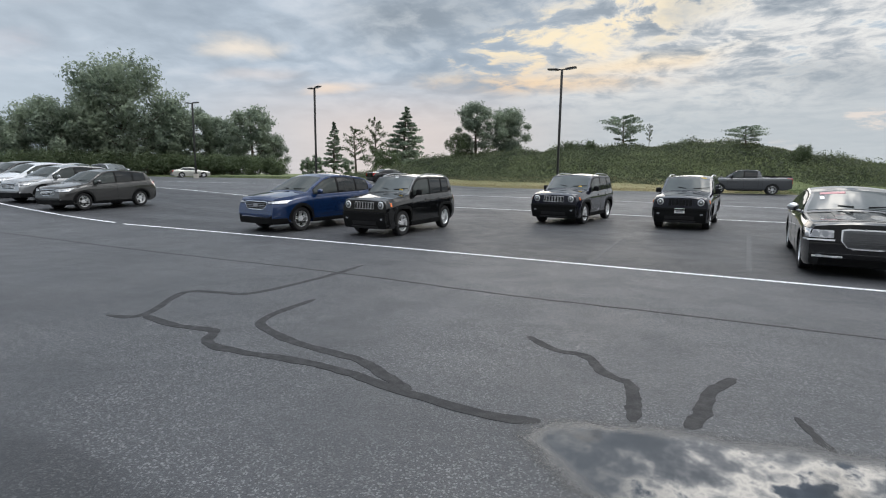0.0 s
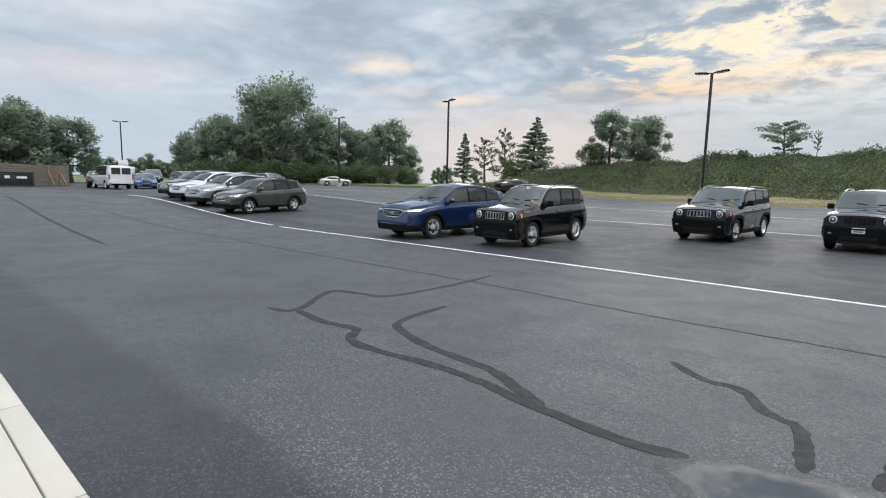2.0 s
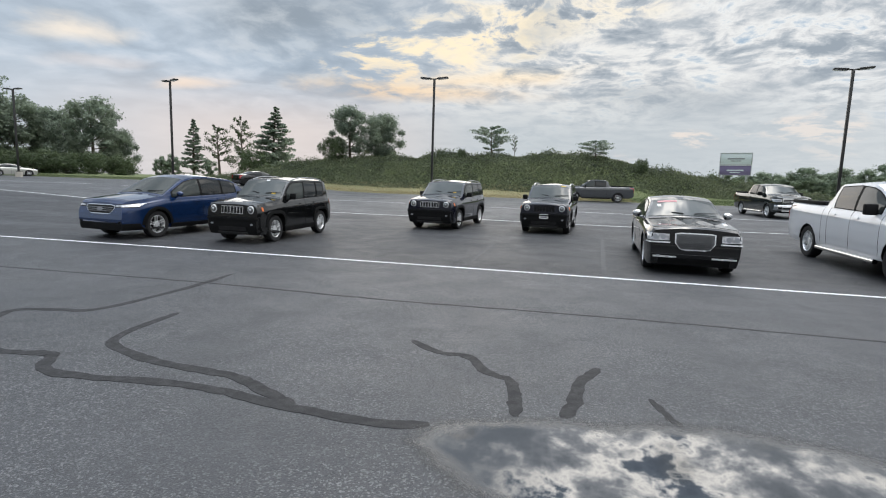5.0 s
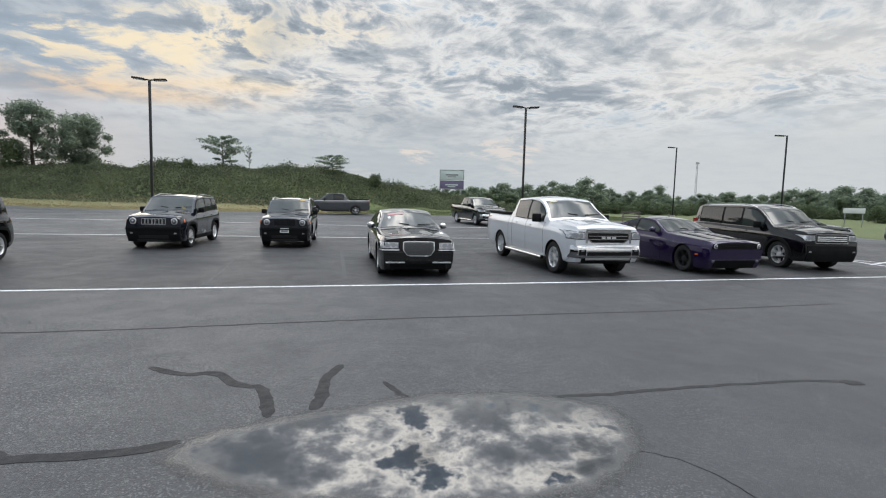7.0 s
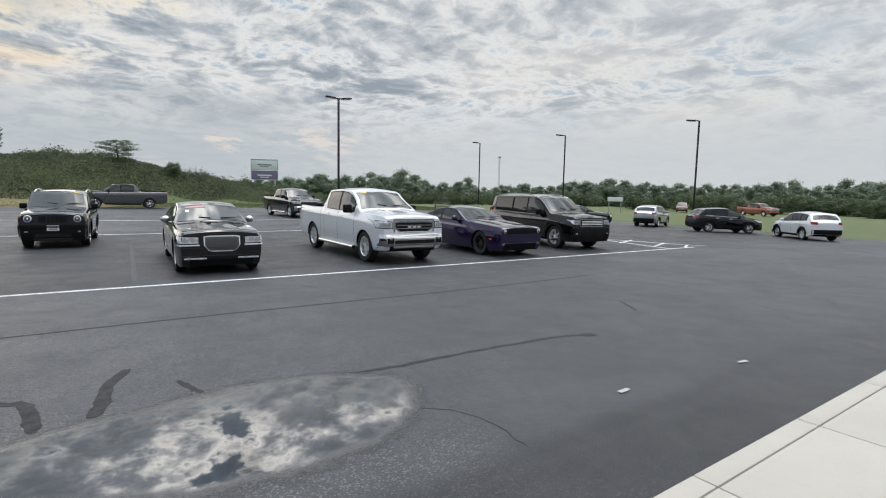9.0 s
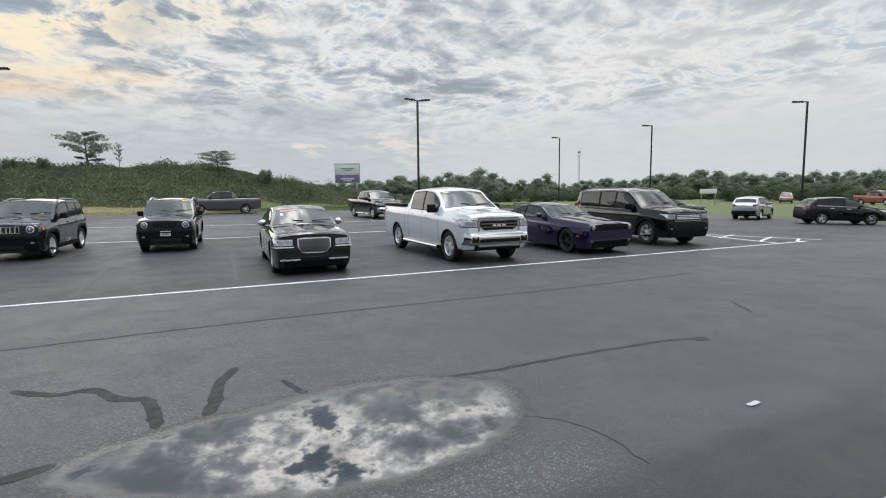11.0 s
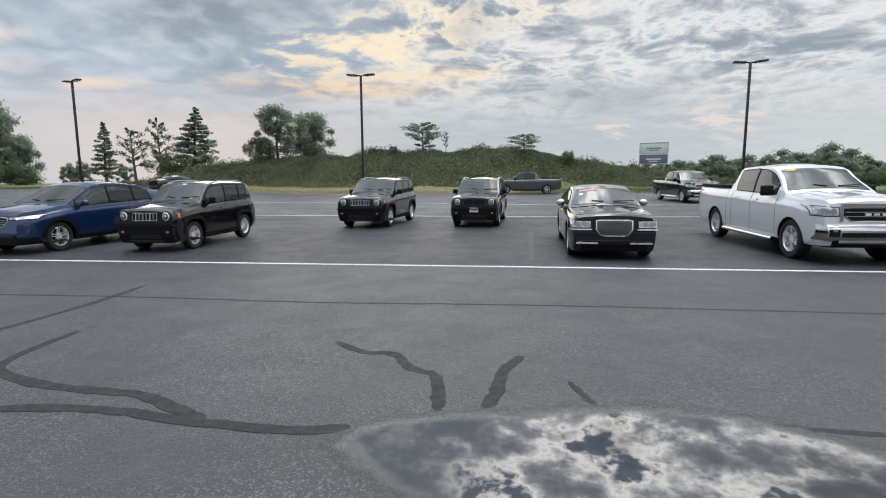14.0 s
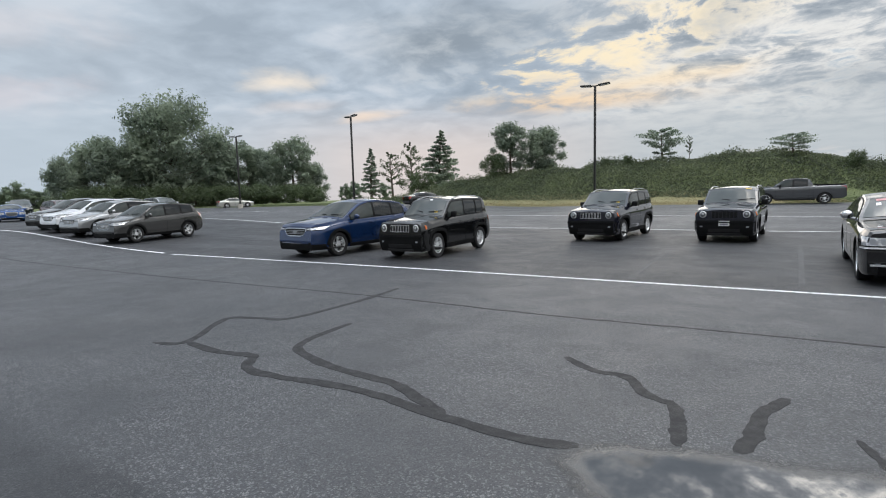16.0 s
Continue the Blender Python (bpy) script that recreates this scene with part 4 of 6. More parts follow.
    def head(x):
        return max(S.zt(x) - S.crown(x) - g.get("head", 0.075), belt(x) + 0.02)
    wins = g["windows"]
    for side in (-1, 1):
        side_patch(S, "window_trim", wins[0][0] - 0.05, wins[-1][1] + 0.05, lambda x: belt(x) - 0.02, lambda x: min(head(x) + 0.025, S.zt(x) - S.crown(x) - 0.01), side, 0.004,
                   black, root, nx=28)
        if g.get("chrome_trim"):
            side_patch(S, "chrome_strip", wins[0][0] - 0.04, wins[-1][1] + 0.04, lambda x: belt(x) - 0.035, lambda x: belt(x) - 0.012, side, 0.012, M["chrome"], root, nx=28, nz=1)
        for i, (a, b) in enumerate(wins):
            # front pane's paler opaque glass stands in for light seen through it
            side_patch(S, "side_window", a, b, belt, head, side, 0.009, M["windshield"] if i == 0 else glass, root, nx=12)
        if g.get("marker"):
            xa, za, wm, hm = g["marker"]
            side_patch(S, "side_marker", xa - wm, xa + wm, lambda x: za - hm, lambda x: za + hm, side, 0.012, M["amber"], root, nx=3, nz=2)
        # door outlines
        for xd in g["doors"]:
            side_patch(S, "door_seam", xd - 0.005, xd + 0.005, lambda x: max(S.zlo(x), S.sill + 0.1), lambda x: S.zb(x) + 0.01, side, 0.002, black, root, nx=1, nz=10, depth=0.01)
        for xh in g["handles"]:
            side_patch(S, "door_handle", xh - 0.11, xh + 0.11, lambda x: S.zb(x) - 0.15, lambda x: S.zb(x) - 0.112, side, 0.028, M["chrome"] if g.get("chrome_trim") else paint, root, nx=6, nz=2, depth=0.0)
        if g.get("cladding"):
            side_patch(S, "side_cladding", S.fo + S.r + S.gap + 0.02, S.fo + S.wb - S.r - S.gap - 0.02, lambda x: S.sill + 0.005, lambda x: S.sill + g["cladding"], side, 0.012, black, root, nx=8, nz=3)
            for ax in S.axles:
                R = S.r + S.gap
                grid = []
                for i in range(19):
                    a = math.pi * (0.02 + 0.96 * i / 18)
                    rim_pts = [S.arch(ax, a, rr) for rr in (R, R + 0.04, R + 0.08)]
                    grid.append([S.at(px, side * S.y(px, pz), pz) for px, pz in rim_pts])
                grid_patch("arch_trim", grid, numeric_normals(grid, (side, 0, 0)), 0.014, black, root)
        # mirrors
        xm = g["windows"][0][0] + 0.12
        zm = S.zb(xm) + 0.10
        bm = bmesh.new()
        big = g.get("mirror", 1.0)
        c = S.at(xm, side * (S.half * 0.925 + 0.13), zm)
        if big > 1.2 or g.get("box_mirror"):
            box(bm, c - Vector((0.096 * big, 0.055, 0.085 * big)), c + Vector((0.096 * big, 0.06, 0.085 * big)), 0.035)
        else:
            bmesh.ops.create_icosphere(bm, subdivisions=2, radius=1.0, matrix=Matrix.Translation(c) @ Matrix.Diagonal((0.115 * big, 0.075, 0.085 * big, 1)))
        tube(bm, S.at(xm, side * (S.half * 0.92), zm - 0.08), c + Vector((-side * 0.03, 0, -0.05)), 0.03, 0.025)
        part("side_mirror", bm, M[g["mirror_mat"]] if g.get("mirror_mat") else paint, root)
        # lamps
        if g.get("round_lamps"):
            y0, z0, rr = g["round_lamps"]
            for nm, ra, rb, mat, lift in (("headlight_bezel", 0.0, rr * 1.25, "black_plastic", 0.020), ("headlight_ring", 0.0, rr, "lamp_ring", 0.034), ("headlight", 0.0, rr * 0.80, "lens_dark", 0.046), ("headlight_projector", 0.0, rr * 0.36, "lamp", 0.056)):
                c = S.at(S.end_x(y0, z0), side * y0, z0) + Vector((0, -lift, 0))
                verts, faces = lathe([(0.0, 0.0), (rb * 0.6, 0.006), (rb * 0.93, 0.018), (rb, 0.03), (rb, 0.09)], 28, False)
                verts = [c + Vector((v[1], v[0], v[2])) for v in verts]
                mesh_object(nm, verts, faces, M[mat], root)
        else:
            y0, y1, z0, z1, z2 = g["lamps"]
            end_patch(S, "headlight_housing", side * (y0 - 0.02), side * (y1 + 0.005), lambda y: z0 - 0.018, lambda y: z1 + 0.018 + (z2 - z1) * (abs(y) - y0) / (y1 - y0), 0.004, black, root)
            end_patch(S, "headlight", side * y0, side * y1, lambda y: z0, lambda y: z1 + (z2 - z1) * (abs(y) - y0) / (y1 - y0), 0.012, M["lamp"], root)
            zc, rl = (z0 + z1) / 2, (z1 - z0) * 0.40
            for q in (0.30, 0.68):
                yc = y0 + (y1 - y0) * q
                end_patch(S, "headlight_projector", side * (yc - rl), side * (yc + rl), lambda y: zc - math.sqrt(max(0.0001, rl * rl - (abs(y) - yc) ** 2)), lambda y: zc + math.sqrt(max(0.0001, rl * rl - (abs(y) - yc) ** 2)), 0.016, M["grey_bar"], root, ny=8, nz=2)
        y0, y1, z0, z1 = g["tails"]
        end_patch(S, "tail_light", side * y0, side * y1, lambda y: z0, lambda y: z1, 0.012, M["red_lamp"], root, rear=True)
        yf, zf = g.get("fog", (S.half * 0.72, S.sill + 0.22))
        end_patch(S, "fog_light", side * (yf - 0.04), side * (yf + 0.04), lambda y: zf - 0.022, lambda y: zf + 0.022, g.get("fog_lift", 0.016), M["grey_bar"] if g.get("fog") else black, root, ny=4, nz=2)
    # front: grille and bumper
    gy, g0, g1 = g["grille"]
    rim_w = g.get("rim_w", 0.026)
    style = g.get("grille_style", "bars")
    taper = g.get("grille_taper", 0.0)

    def glow(y):
        return g0 + taper * max(0.0, abs(y) / gy - 0.70) * 0.5

    def ghigh(y):
        return g1 - taper * max(0.0, abs(y) / gy - 0.8) * 0.1
    end_patch(S, "grille", -gy, gy, glow, ghigh, 0.006, M["alloy"] if style == "mesh" else M["chrome"] if style in ("ford", "ram") else (black if style != "jeep" else paint), root)
    if style == "jeep":
        for i in range(7):
            y = (i - 3) * 0.105
            end_patch(S, "grille_slot", y - 0.042, y + 0.042, lambda q: g0 + 0.010, lambda q: g1 - 0.010, 0.012, M["alloy"] if not g.get("dark_grille") else black, root, ny=1, nz=4)
            end_patch(S, "grille_slot", y - 0.032, y + 0.032, lambda q: g0 + 0.022, lambda q: g1 - 0.022, 0.016, black, root, ny=1, nz=4)
    else:
        end_patch(S, "grille_insert", -gy + rim_w, gy - rim_w, lambda y: glow(y) + rim_w * 0.9, lambda y: ghigh(y) - rim_w * 0.9, 0.011, M["mesh_grey"] if style == "mesh" else black, root)
        n = {"bars": 3, "ford": 3, "ram": 2, "mesh": 7, "slot": 1}[style]
        for i in range(n):
            z = g0 + 0.03 + (g1 - g0 - 0.06) * (i + 1) / (n + 1)
            hgt = g.get("bar_h", 0.007) if style in ("ford", "ram") else 0.004
            end_patch(S, "grille_bar", -gy + 0.06, gy - 0.06, lambda y: z - hgt, lambda y: z + hgt, 0.022, (M["chrome"] if style == "ram" else M["mesh_grey"] if style == "mesh" else M[g.get("bar_mat", "alloy")]) if style != "slot" else black, root, ny=8, nz=1)
        if style == "ford":
            end_patch(S, "badge", -0.10, 0.10, lambda y: (g0 + g1) / 2 - 0.04 * math.sqrt(max(0.02, 1 - (y / 0.101) ** 2)), lambda y: (g0 + g1) / 2 + 0.04 * math.sqrt(max(0.02, 1 - (y / 0.101) ** 2)), 0.03, M["grey_bar"], root, ny=10, nz=2)
        if style == "ram":
            end_patch(S, "grille_lip", -gy - 0.02, gy + 0.02, lambda y: g1 + 0.005, lambda y: g1 + 0.05, 0.030, M["chrome"], root, ny=12, nz=2)
            for side in (-1, 1):
                end_patch(S, "grille_wing", side * (gy - 0.02), side * (gy + 0.03), lambda y: g0 + 0.02, lambda y: g1 + 0.02, 0.024, M["chrome"], root, ny=3, nz=3)
            for q in (-0.15, 0.0, 0.15):
                end_patch(S, "badge", q - 0.05, q + 0.05, lambda y: (g0 + g1) / 2 - 0.022, lambda y: (g0 + g1) / 2 + 0.022, 0.03, M["alloy"], root, ny=2, nz=2)
    for z0, z1, ya, yb in g.get("chrome_strips", ()):
        for side in (-1, 1):
            end_patch(S, "chrome_strip", side * ya, side * yb, lambda y: z0, lambda y: z1, 0.026, M["alloy"], root, ny=8, nz=1)
    bz0, bz1 = g["bumper"]
    end_patch(S, "lower_intake", -S.half * g.get("valance", 0.72), S.half * g.get("valance", 0.72), lambda y: bz0, lambda y: bz1, 0.006, black, root)
    if g.get("chrome_bumper"):
        z0, z1 = g["chrome_bumper"]
        end_patch(S, "front_bumper", -S.half * 0.93, S.half * 0.93, lambda y: z0, lambda y: z1, 0.03, M["chrome"], root, ny=20, nz=9, bulge=0.055)
        for side in (-1, 1):
            if side > 0:
                end_patch(S, "bumper_slot", -S.half * 0.60, S.half * 0.60, lambda y: z0 + 0.055, lambda y: z0 + 0.145, 0.088, black, root, ny=12)
            end_patch(S, "fog_pocket", side * S.half * 0.64, side * S.half * 0.82, lambda y: z0 + 0.06, lambda y: z1 - 0.08, 0.088, black, root, ny=6)
        if g.get("second_chrome"):
            z0, z1 = g["second_chrome"]
            end_patch(S, "bumper_trim", -S.half * 0.62, S.half * 0.62, lambda y: z0, lambda y: z1, 0.035, M["chrome"], root, ny=14, nz=6, bulge=0.035)
    elif g.get("black_bumper"):
        z0, z1 = g["black_bumper"]
        end_patch(S, "front_bumper", -S.half * 0.95, S.half * 0.95, lambda y: z0, lambda y: z1, 0.022, black, root, ny=20)
        if style == "jeep":
            end_patch(S, "bumper_ledge", -S.half * 0.93, S.half * 0.93, lambda y: z1 - 0.075, lambda y: z1 - 0.035, 0.055, black, root, ny=18, nz=2, depth=0.05)
            end_patch(S, "air_intake", -S.half * 0.50, S.half * 0.50, lambda y: z0 + 0.10, lambda y: z0 + 0.20, 0.026, M["rubber"], root, ny=12)
            end_patch(S, "skid_plate", -S.half * 0.55, S.half * 0.55, lambda y: z0 + 0.005, lambda y: z0 + 0.065, 0.045, M["rubber"], root, ny=12, nz=2, depth=0.06)
    if g.get("plate"):
        end_patch(S, "license_plate", -0.155, 0.155, lambda y: g["plate"] - 0.075, lambda y: g["plate"] + 0.075, 0.035, M["white_card"], root, ny=2, nz=2)
        for dz in (0.02, -0.03):
            end_patch(S, "plate_bar", -0.11, 0.11, lambda y: g["plate"] + dz - 0.016, lambda y: g["plate"] + dz + 0.016, 0.041, M["grey_bar"], root, ny=2, nz=1)
    # rear
    end_patch(S, "rear_bumper", -S.half * 0.9, S.half * 0.9, lambda y: S.sill + 0.16, lambda y: S.sill + 0.42, 0.02, black if g.get("cladding") else paint, root, rear=True, ny=16)
    if g.get("tail_glass"):
        z0, z1 = g["tail_glass"]
        for side in (-1, 1):
            end_patch(S, "rear_window", side * S.half * 0.06, side * S.half * 0.74, lambda y: z0, lambda y: z1, 0.012, glass, root, rear=True, ny=6)
    # roof rails
    if g.get("rails"):
        x0, x1 = g["rails"]
        for side in (-1, 1):
            verts, faces = [], []
            for i in range(13):
                x = x0 + (x1 - x0) * i / 12
                lift = 0.055 * min(1, 4 * min(i, 12 - i) / 12 + 0.1)
                p = S.at(x, side * S.ytop(x) * 0.93, S.zt(x) - S.crown(x) * 0.86 + lift)
                for j in range(8):
                    a = math.pi * j / 4
                    verts.append(p + Vector((0.020 * math.cos(a), 0, 0.017 * math.sin(a))))
                    if i:
                        faces.append((8 * i - 8 + j, 8 * i - 8 + (j + 1) % 8, 8 * i + (j + 1) % 8, 8 * i + j))
            faces += [tuple(range(8)), tuple(range(103, 95, -1))]
            mesh_object("roof_rail", verts, faces, M[g.get("rail_mat", "alloy")], root)
    # pickup bed
    if g.get("bed"):
        x0, x1 = g["bed"]
        # black sheet stands in for the shaded inside of the open bed
        top_patch(S, "bed_cover", x0 + 0.06, x1 - 0.08, 0.94, 0.006, black, root)
        for side in (-1, 1):
            bm = bmesh.new()
            box(bm, (side * S.w(2.5) * 0.84, x0 + yo + 0.04, S.zt((x0 + x1) / 2) - 0.05), (side * S.w(2.5) * 0.93, x1 + yo - 0.05, S.zt((x0 + x1) / 2) + 0.035), 0.015)
            part("bed_rail", bm, black if g.get("dark_rail", True) else paint, root)
        for side in (-1, 1):
            bm = bmesh.new()
            tube(bm, (side * (S.half - 0.02), S.fo + S.r + 0.2 + yo, S.sill - 0.03), (side * (S.half - 0.02), S.fo + S.wb - S.r - 0.2 + yo, S.sill - 0.03), 0.055, 0.055, 12)
            part("running_board", bm, M["chrome"] if g.get("chrome_bumper") else black, root)
    for nm, mat, x, y, w2, h2 in g.get("stickers", ()):
        grid = []
        for i in range(3):
            xx = x + h2 * (i - 1)
            yt, cr = S.ytop(xx), S.crown(xx)
            grid.append([S.at(xx, y + w2 * (j - 1), S.zt(xx) - cr * ((y + w2 * (j - 1)) / yt) ** 2) for j in range(3)])
        grid_patch(nm, grid, numeric_normals(grid, (0, 0, 1)), 0.012, M[mat], root, depth=0.0)
    root.matrix_basis = pose_m
    return root


def spec(**k):
    base = dict(blend=0.05, taper=(0.20, 0.13), roofw=0.76, gap=0.055, nose=[(0.2, 0.05), (0.5, 0.0), (0.7, 0.02), (1.1, 0.12)], tail=[(0.2, 0.08), (0.5, 0.0), (0.9, 0.02), (1.7, 0.12)], bumper=(0.30, 0.44))
    base.update(k)
    return base


JEEP = spec(L=4.10, W=1.81, wb=2.57, fo=0.82, r=0.35, sill=0.235, gap=0.075, square=3.2, roofw=0.83, taper=(0.085, 0.06), nose_len=0.42, blend=0.025, marker=(0.19, 0.885, 0.03, 0.05),
            top=[(0, 1.00), (0.07, 1.06), (1.18, 1.17), (1.66, 1.60), (1.80, 1.655), (2.5, 1.685), (3.68, 1.655), (3.84, 1.60), (4.00, 1.18), (4.10, 1.02)],
            belt=[(0, 0.96), (1.2, 1.075), (3.9, 1.13), (4.10, 0.95)], nose=[(0.2, 0.08), (0.45, 0.0), (0.75, 0.02), (1.05, 0.05)], tail=[(0.2, 0.1), (0.5, 0), (1.1, 0.02)],
            glass=(1.16, 1.70, 3.80, 3.98), windows=[(1.46, 2.34), (2.42, 3.10), (3.19, 3.58)], doors=[1.33, 2.38, 3.25], handles=[2.18, 3.00], cladding=0.14,
            round_lamps=(0.62, 0.872, 0.104), tails=(0.62, 0.82, 0.82, 1.04), grille=(0.44, 0.755, 0.965), grille_style="jeep", bumper=(0.34, 0.50), black_bumper=(0.24, 0.69), rails=(1.88, 3.70), rail_mat="steel",
            mirror=1.0, box_mirror=True, mirror_mat="black_plastic", spokes=5, fog=(0.66, 0.50), fog_lift=0.027, head=0.07)
CROSS = spec(black_bumper=(0.25, 0.42), L=4.78, W=1.93, wb=2.85, fo=0.97, r=0.365, sill=0.24,
             top=[(0, 0.96), (0.12, 1.04), (1.2, 1.16), (2.05, 1.61), (2.4, 1.69), (2.9, 1.71), (3.9, 1.62), (4.1, 1.56), (4.6, 1.16), (4.78, 1.05)],
             belt=[(0, 0.88), (1.2, 1.05), (3.6, 1.12), (4.4, 1.17), (4.78, 0.98)], glass=(1.22, 2.10, 4.08, 4.58), windows=[(1.55, 2.55), (2.63, 3.42), (3.50, 4.05)],
             doors=[1.42, 2.59, 3.55], handles=[2.35, 3.30], cladding=0.12, bar_h=0.007, bar_mat="grey_bar", lamps=(0.54, 0.92, 0.85, 0.89, 0.935), tails=(0.45, 0.86, 0.98, 1.10), grille=(0.50, 0.66, 0.91), grille_style="ford", grille_taper=1.0, rail_mat="alloy", spokes=5)
ESCAPE = spec(black_bumper=(0.25, 0.44), L=4.52, W=1.84, wb=2.69, fo=0.92, r=0.35, sill=0.235,
              top=[(0, 0.88), (0.15, 0.97), (1.1, 1.12), (1.9, 1.58), (2.3, 1.66), (2.8, 1.68), (3.85, 1.61), (4.02, 1.55), (4.35, 1.18), (4.52, 1.05)],
              belt=[(0, 0.80), (1.1, 1.02), (3.4, 1.12), (4.2, 1.16), (4.52, 0.98)], glass=(1.12, 1.95, 4.02, 4.34), windows=[(1.45, 2.40), (2.48, 3.25), (3.33, 3.88)],
              doors=[1.32, 2.44, 3.38], handles=[2.22, 3.12], cladding=0.12, bar_h=0.010, lamps=(0.50, 0.86, 0.78, 0.86, 0.92), tails=(0.55, 0.84, 0.95, 1.10), grille=(0.46, 0.60, 0.86), grille_style="ford", grille_taper=1.0, spokes=5)
SEDAN = spec(L=5.04, W=1.91, wb=3.05, fo=0.86, r=0.36, sill=0.165, roofw=0.72, taper=(0.10, 0.12), nose_len=0.6,
             top=[(0, 0.90), (0.10, 0.94), (1.48, 1.03), (2.25, 1.40), (2.6, 1.46), (3.0, 1.475), (3.6, 1.41), (4.3, 1.13), (4.95, 1.07), (5.04, 1.0)],
             belt=[(0, 0.84), (1.5, 0.95), (4.2, 1.03), (5.04, 0.92)], nose=[(0.15, 0.10), (0.4, 0.0), (0.6, 0.0), (0.9, 0.06)], glass=(1.52, 2.30, 3.58, 4.25), windows=[(1.92, 2.78), (2.87, 3.62), (3.68, 3.90)],
             doors=[1.75, 2.83, 3.82], handles=[2.62, 3.62], chrome_strips=[(0.615, 0.64, 0.48, 0.92), (0.345, 0.365, 0.34, 0.80)], lamps=(0.50, 0.91, 0.665, 0.79, 0.80), tails=(0.68, 0.86, 0.72, 1.0), grille=(0.39, 0.49, 0.825), grille_style="mesh", grille_taper=0.9, bumper=(0.20, 0.33),
             fog=(0.70, 0.36), chrome_trim=True, mirror_mat="chrome", bulges=((0.10, 0.42),), spokes=10, rim="alloy", wsmat="windshield", head=0.06)
COUPE = spec(hood_paint="black", L=5.02, W=1.92, wb=2.95, fo=0.98, r=0.36, sill=0.16, roofw=0.70, taper=(0.09, 0.10), nose_len=0.6,
             top=[(0, 0.87), (0.08, 0.93), (1.75, 1.03), (2.55, 1.36), (2.85, 1.41), (3.2, 1.43), (3.65, 1.36), (4.4, 1.10), (4.92, 1.08), (5.02, 1.0)],
             belt=[(0, 0.83), (1.7, 0.94), (3.5, 0.98), (4.2, 1.03), (5.02, 0.92)], nose=[(0.15, 0.14), (0.4, 0.03), (0.7, 0.0), (0.85, 0.0)], glass=(1.78, 2.60, 3.62, 4.35), windows=[(2.15, 3.22), (3.30, 3.75)],
             doors=[1.95, 3.35], handles=[3.1], round_lamps=(0.72, 0.765, 0.066), marker=(0.42, 0.52, 0.055, 0.022), bulges=((0.18, 0.55),), tails=(0.2, 0.86, 0.82, 0.96), grille=(0.83, 0.69, 0.84), grille_style="slot", bumper=(0.19, 0.40), rim="dark_alloy", spokes=5, fog=(0.74, 0.38), head=0.06)
BIG_SUV = spec(L=5.23, W=2.0, wb=3.02, fo=0.95, r=0.41, sill=0.27, roofw=0.82, taper=(0.07, 0.06), nose_len=0.5, blend=0.045,
               top=[(0, 1.14), (0.10, 1.21), (1.25, 1.28), (1.95, 1.81), (2.2, 1.89), (2.8, 1.93), (4.7, 1.90), (4.95, 1.84), (5.15, 1.30), (5.23, 1.1)],
               belt=[(0, 1.02), (1.25, 1.17), (5.0, 1.24), (5.23, 1.0)], nose=[(0.25, 0.08), (0.55, 0.0), (1.1, 0.05)], glass=(1.28, 2.0, 4.93, 5.14), windows=[(1.65, 2.55), (2.63, 3.45), (3.55, 4.65)],
               doors=[1.45, 2.59, 3.55], handles=[2.38, 3.35], lamps=(0.61, 0.93, 0.90, 1.06, 1.06), tails=(0.78, 0.92, 0.95, 1.35), grille=(0.585, 0.82, 1.10), grille_style="ford", rim_w=0.03, bar_h=0.016, bumper=(0.42, 0.56), black_bumper=(0.29, 0.76), fog_lift=0.027,
               rails=(2.1, 4.7), rail_mat="chrome", fog=(0.78, 0.58), cladding=0.10, spokes=6, chrome_trim=False, mirror=1.25, mirror_mat="black_plastic", tw=0.27)
TRUCK = spec(L=5.90, W=2.08, wb=3.66, fo=0.97, r=0.405, sill=0.36, roofw=0.76, taper=(0.115, 0.05), nose_len=0.85, blend=0.04, gap=0.065, bulges=((0.16, 0.62),),
             top=[(0, 1.22), (0.10, 1.28), (1.35, 1.37), (2.05, 1.85), (2.3, 1.93), (2.8, 1.965), (3.55, 1.93), (3.74, 1.86), (3.90, 1.42), (3.93, 1.40), (5.85, 1.42), (5.90, 1.38)],
             belt=[(0, 1.14), (1.35, 1.26), (3.8, 1.31), (5.9, 1.34)], nose=[(0.3, 0.10), (0.55, 0.0), (0.9, 0.0), (1.25, 0.035)], tail=[(0.3, 0.1), (0.6, 0.0), (1.4, 0.0)], glass=(1.38, 2.10, 3.74, 3.89), windows=[(1.72, 2.62), (2.71, 3.52)],
             doors=[1.55, 2.67, 3.66, 3.95], handles=[2.45, 3.42], fog_lift=0.095, lamps=(0.68, 1.0, 0.955, 1.10, 1.12), tails=(0.86, 0.99, 0.90, 1.28), grille=(0.62, 0.83, 1.13), grille_style="ram", grille_taper=0.8, bumper=(0.345, 0.56), chrome_bumper=(0.50, 0.78), second_chrome=(0.435, 0.485), bar_h=0.008, rim_w=0.04, valance=0.92,
             bed=(3.98, 5.86), fog=(0.76, 0.68), spokes=6, mirror=1.35, mirror_mat="black_plastic", tw=0.27)
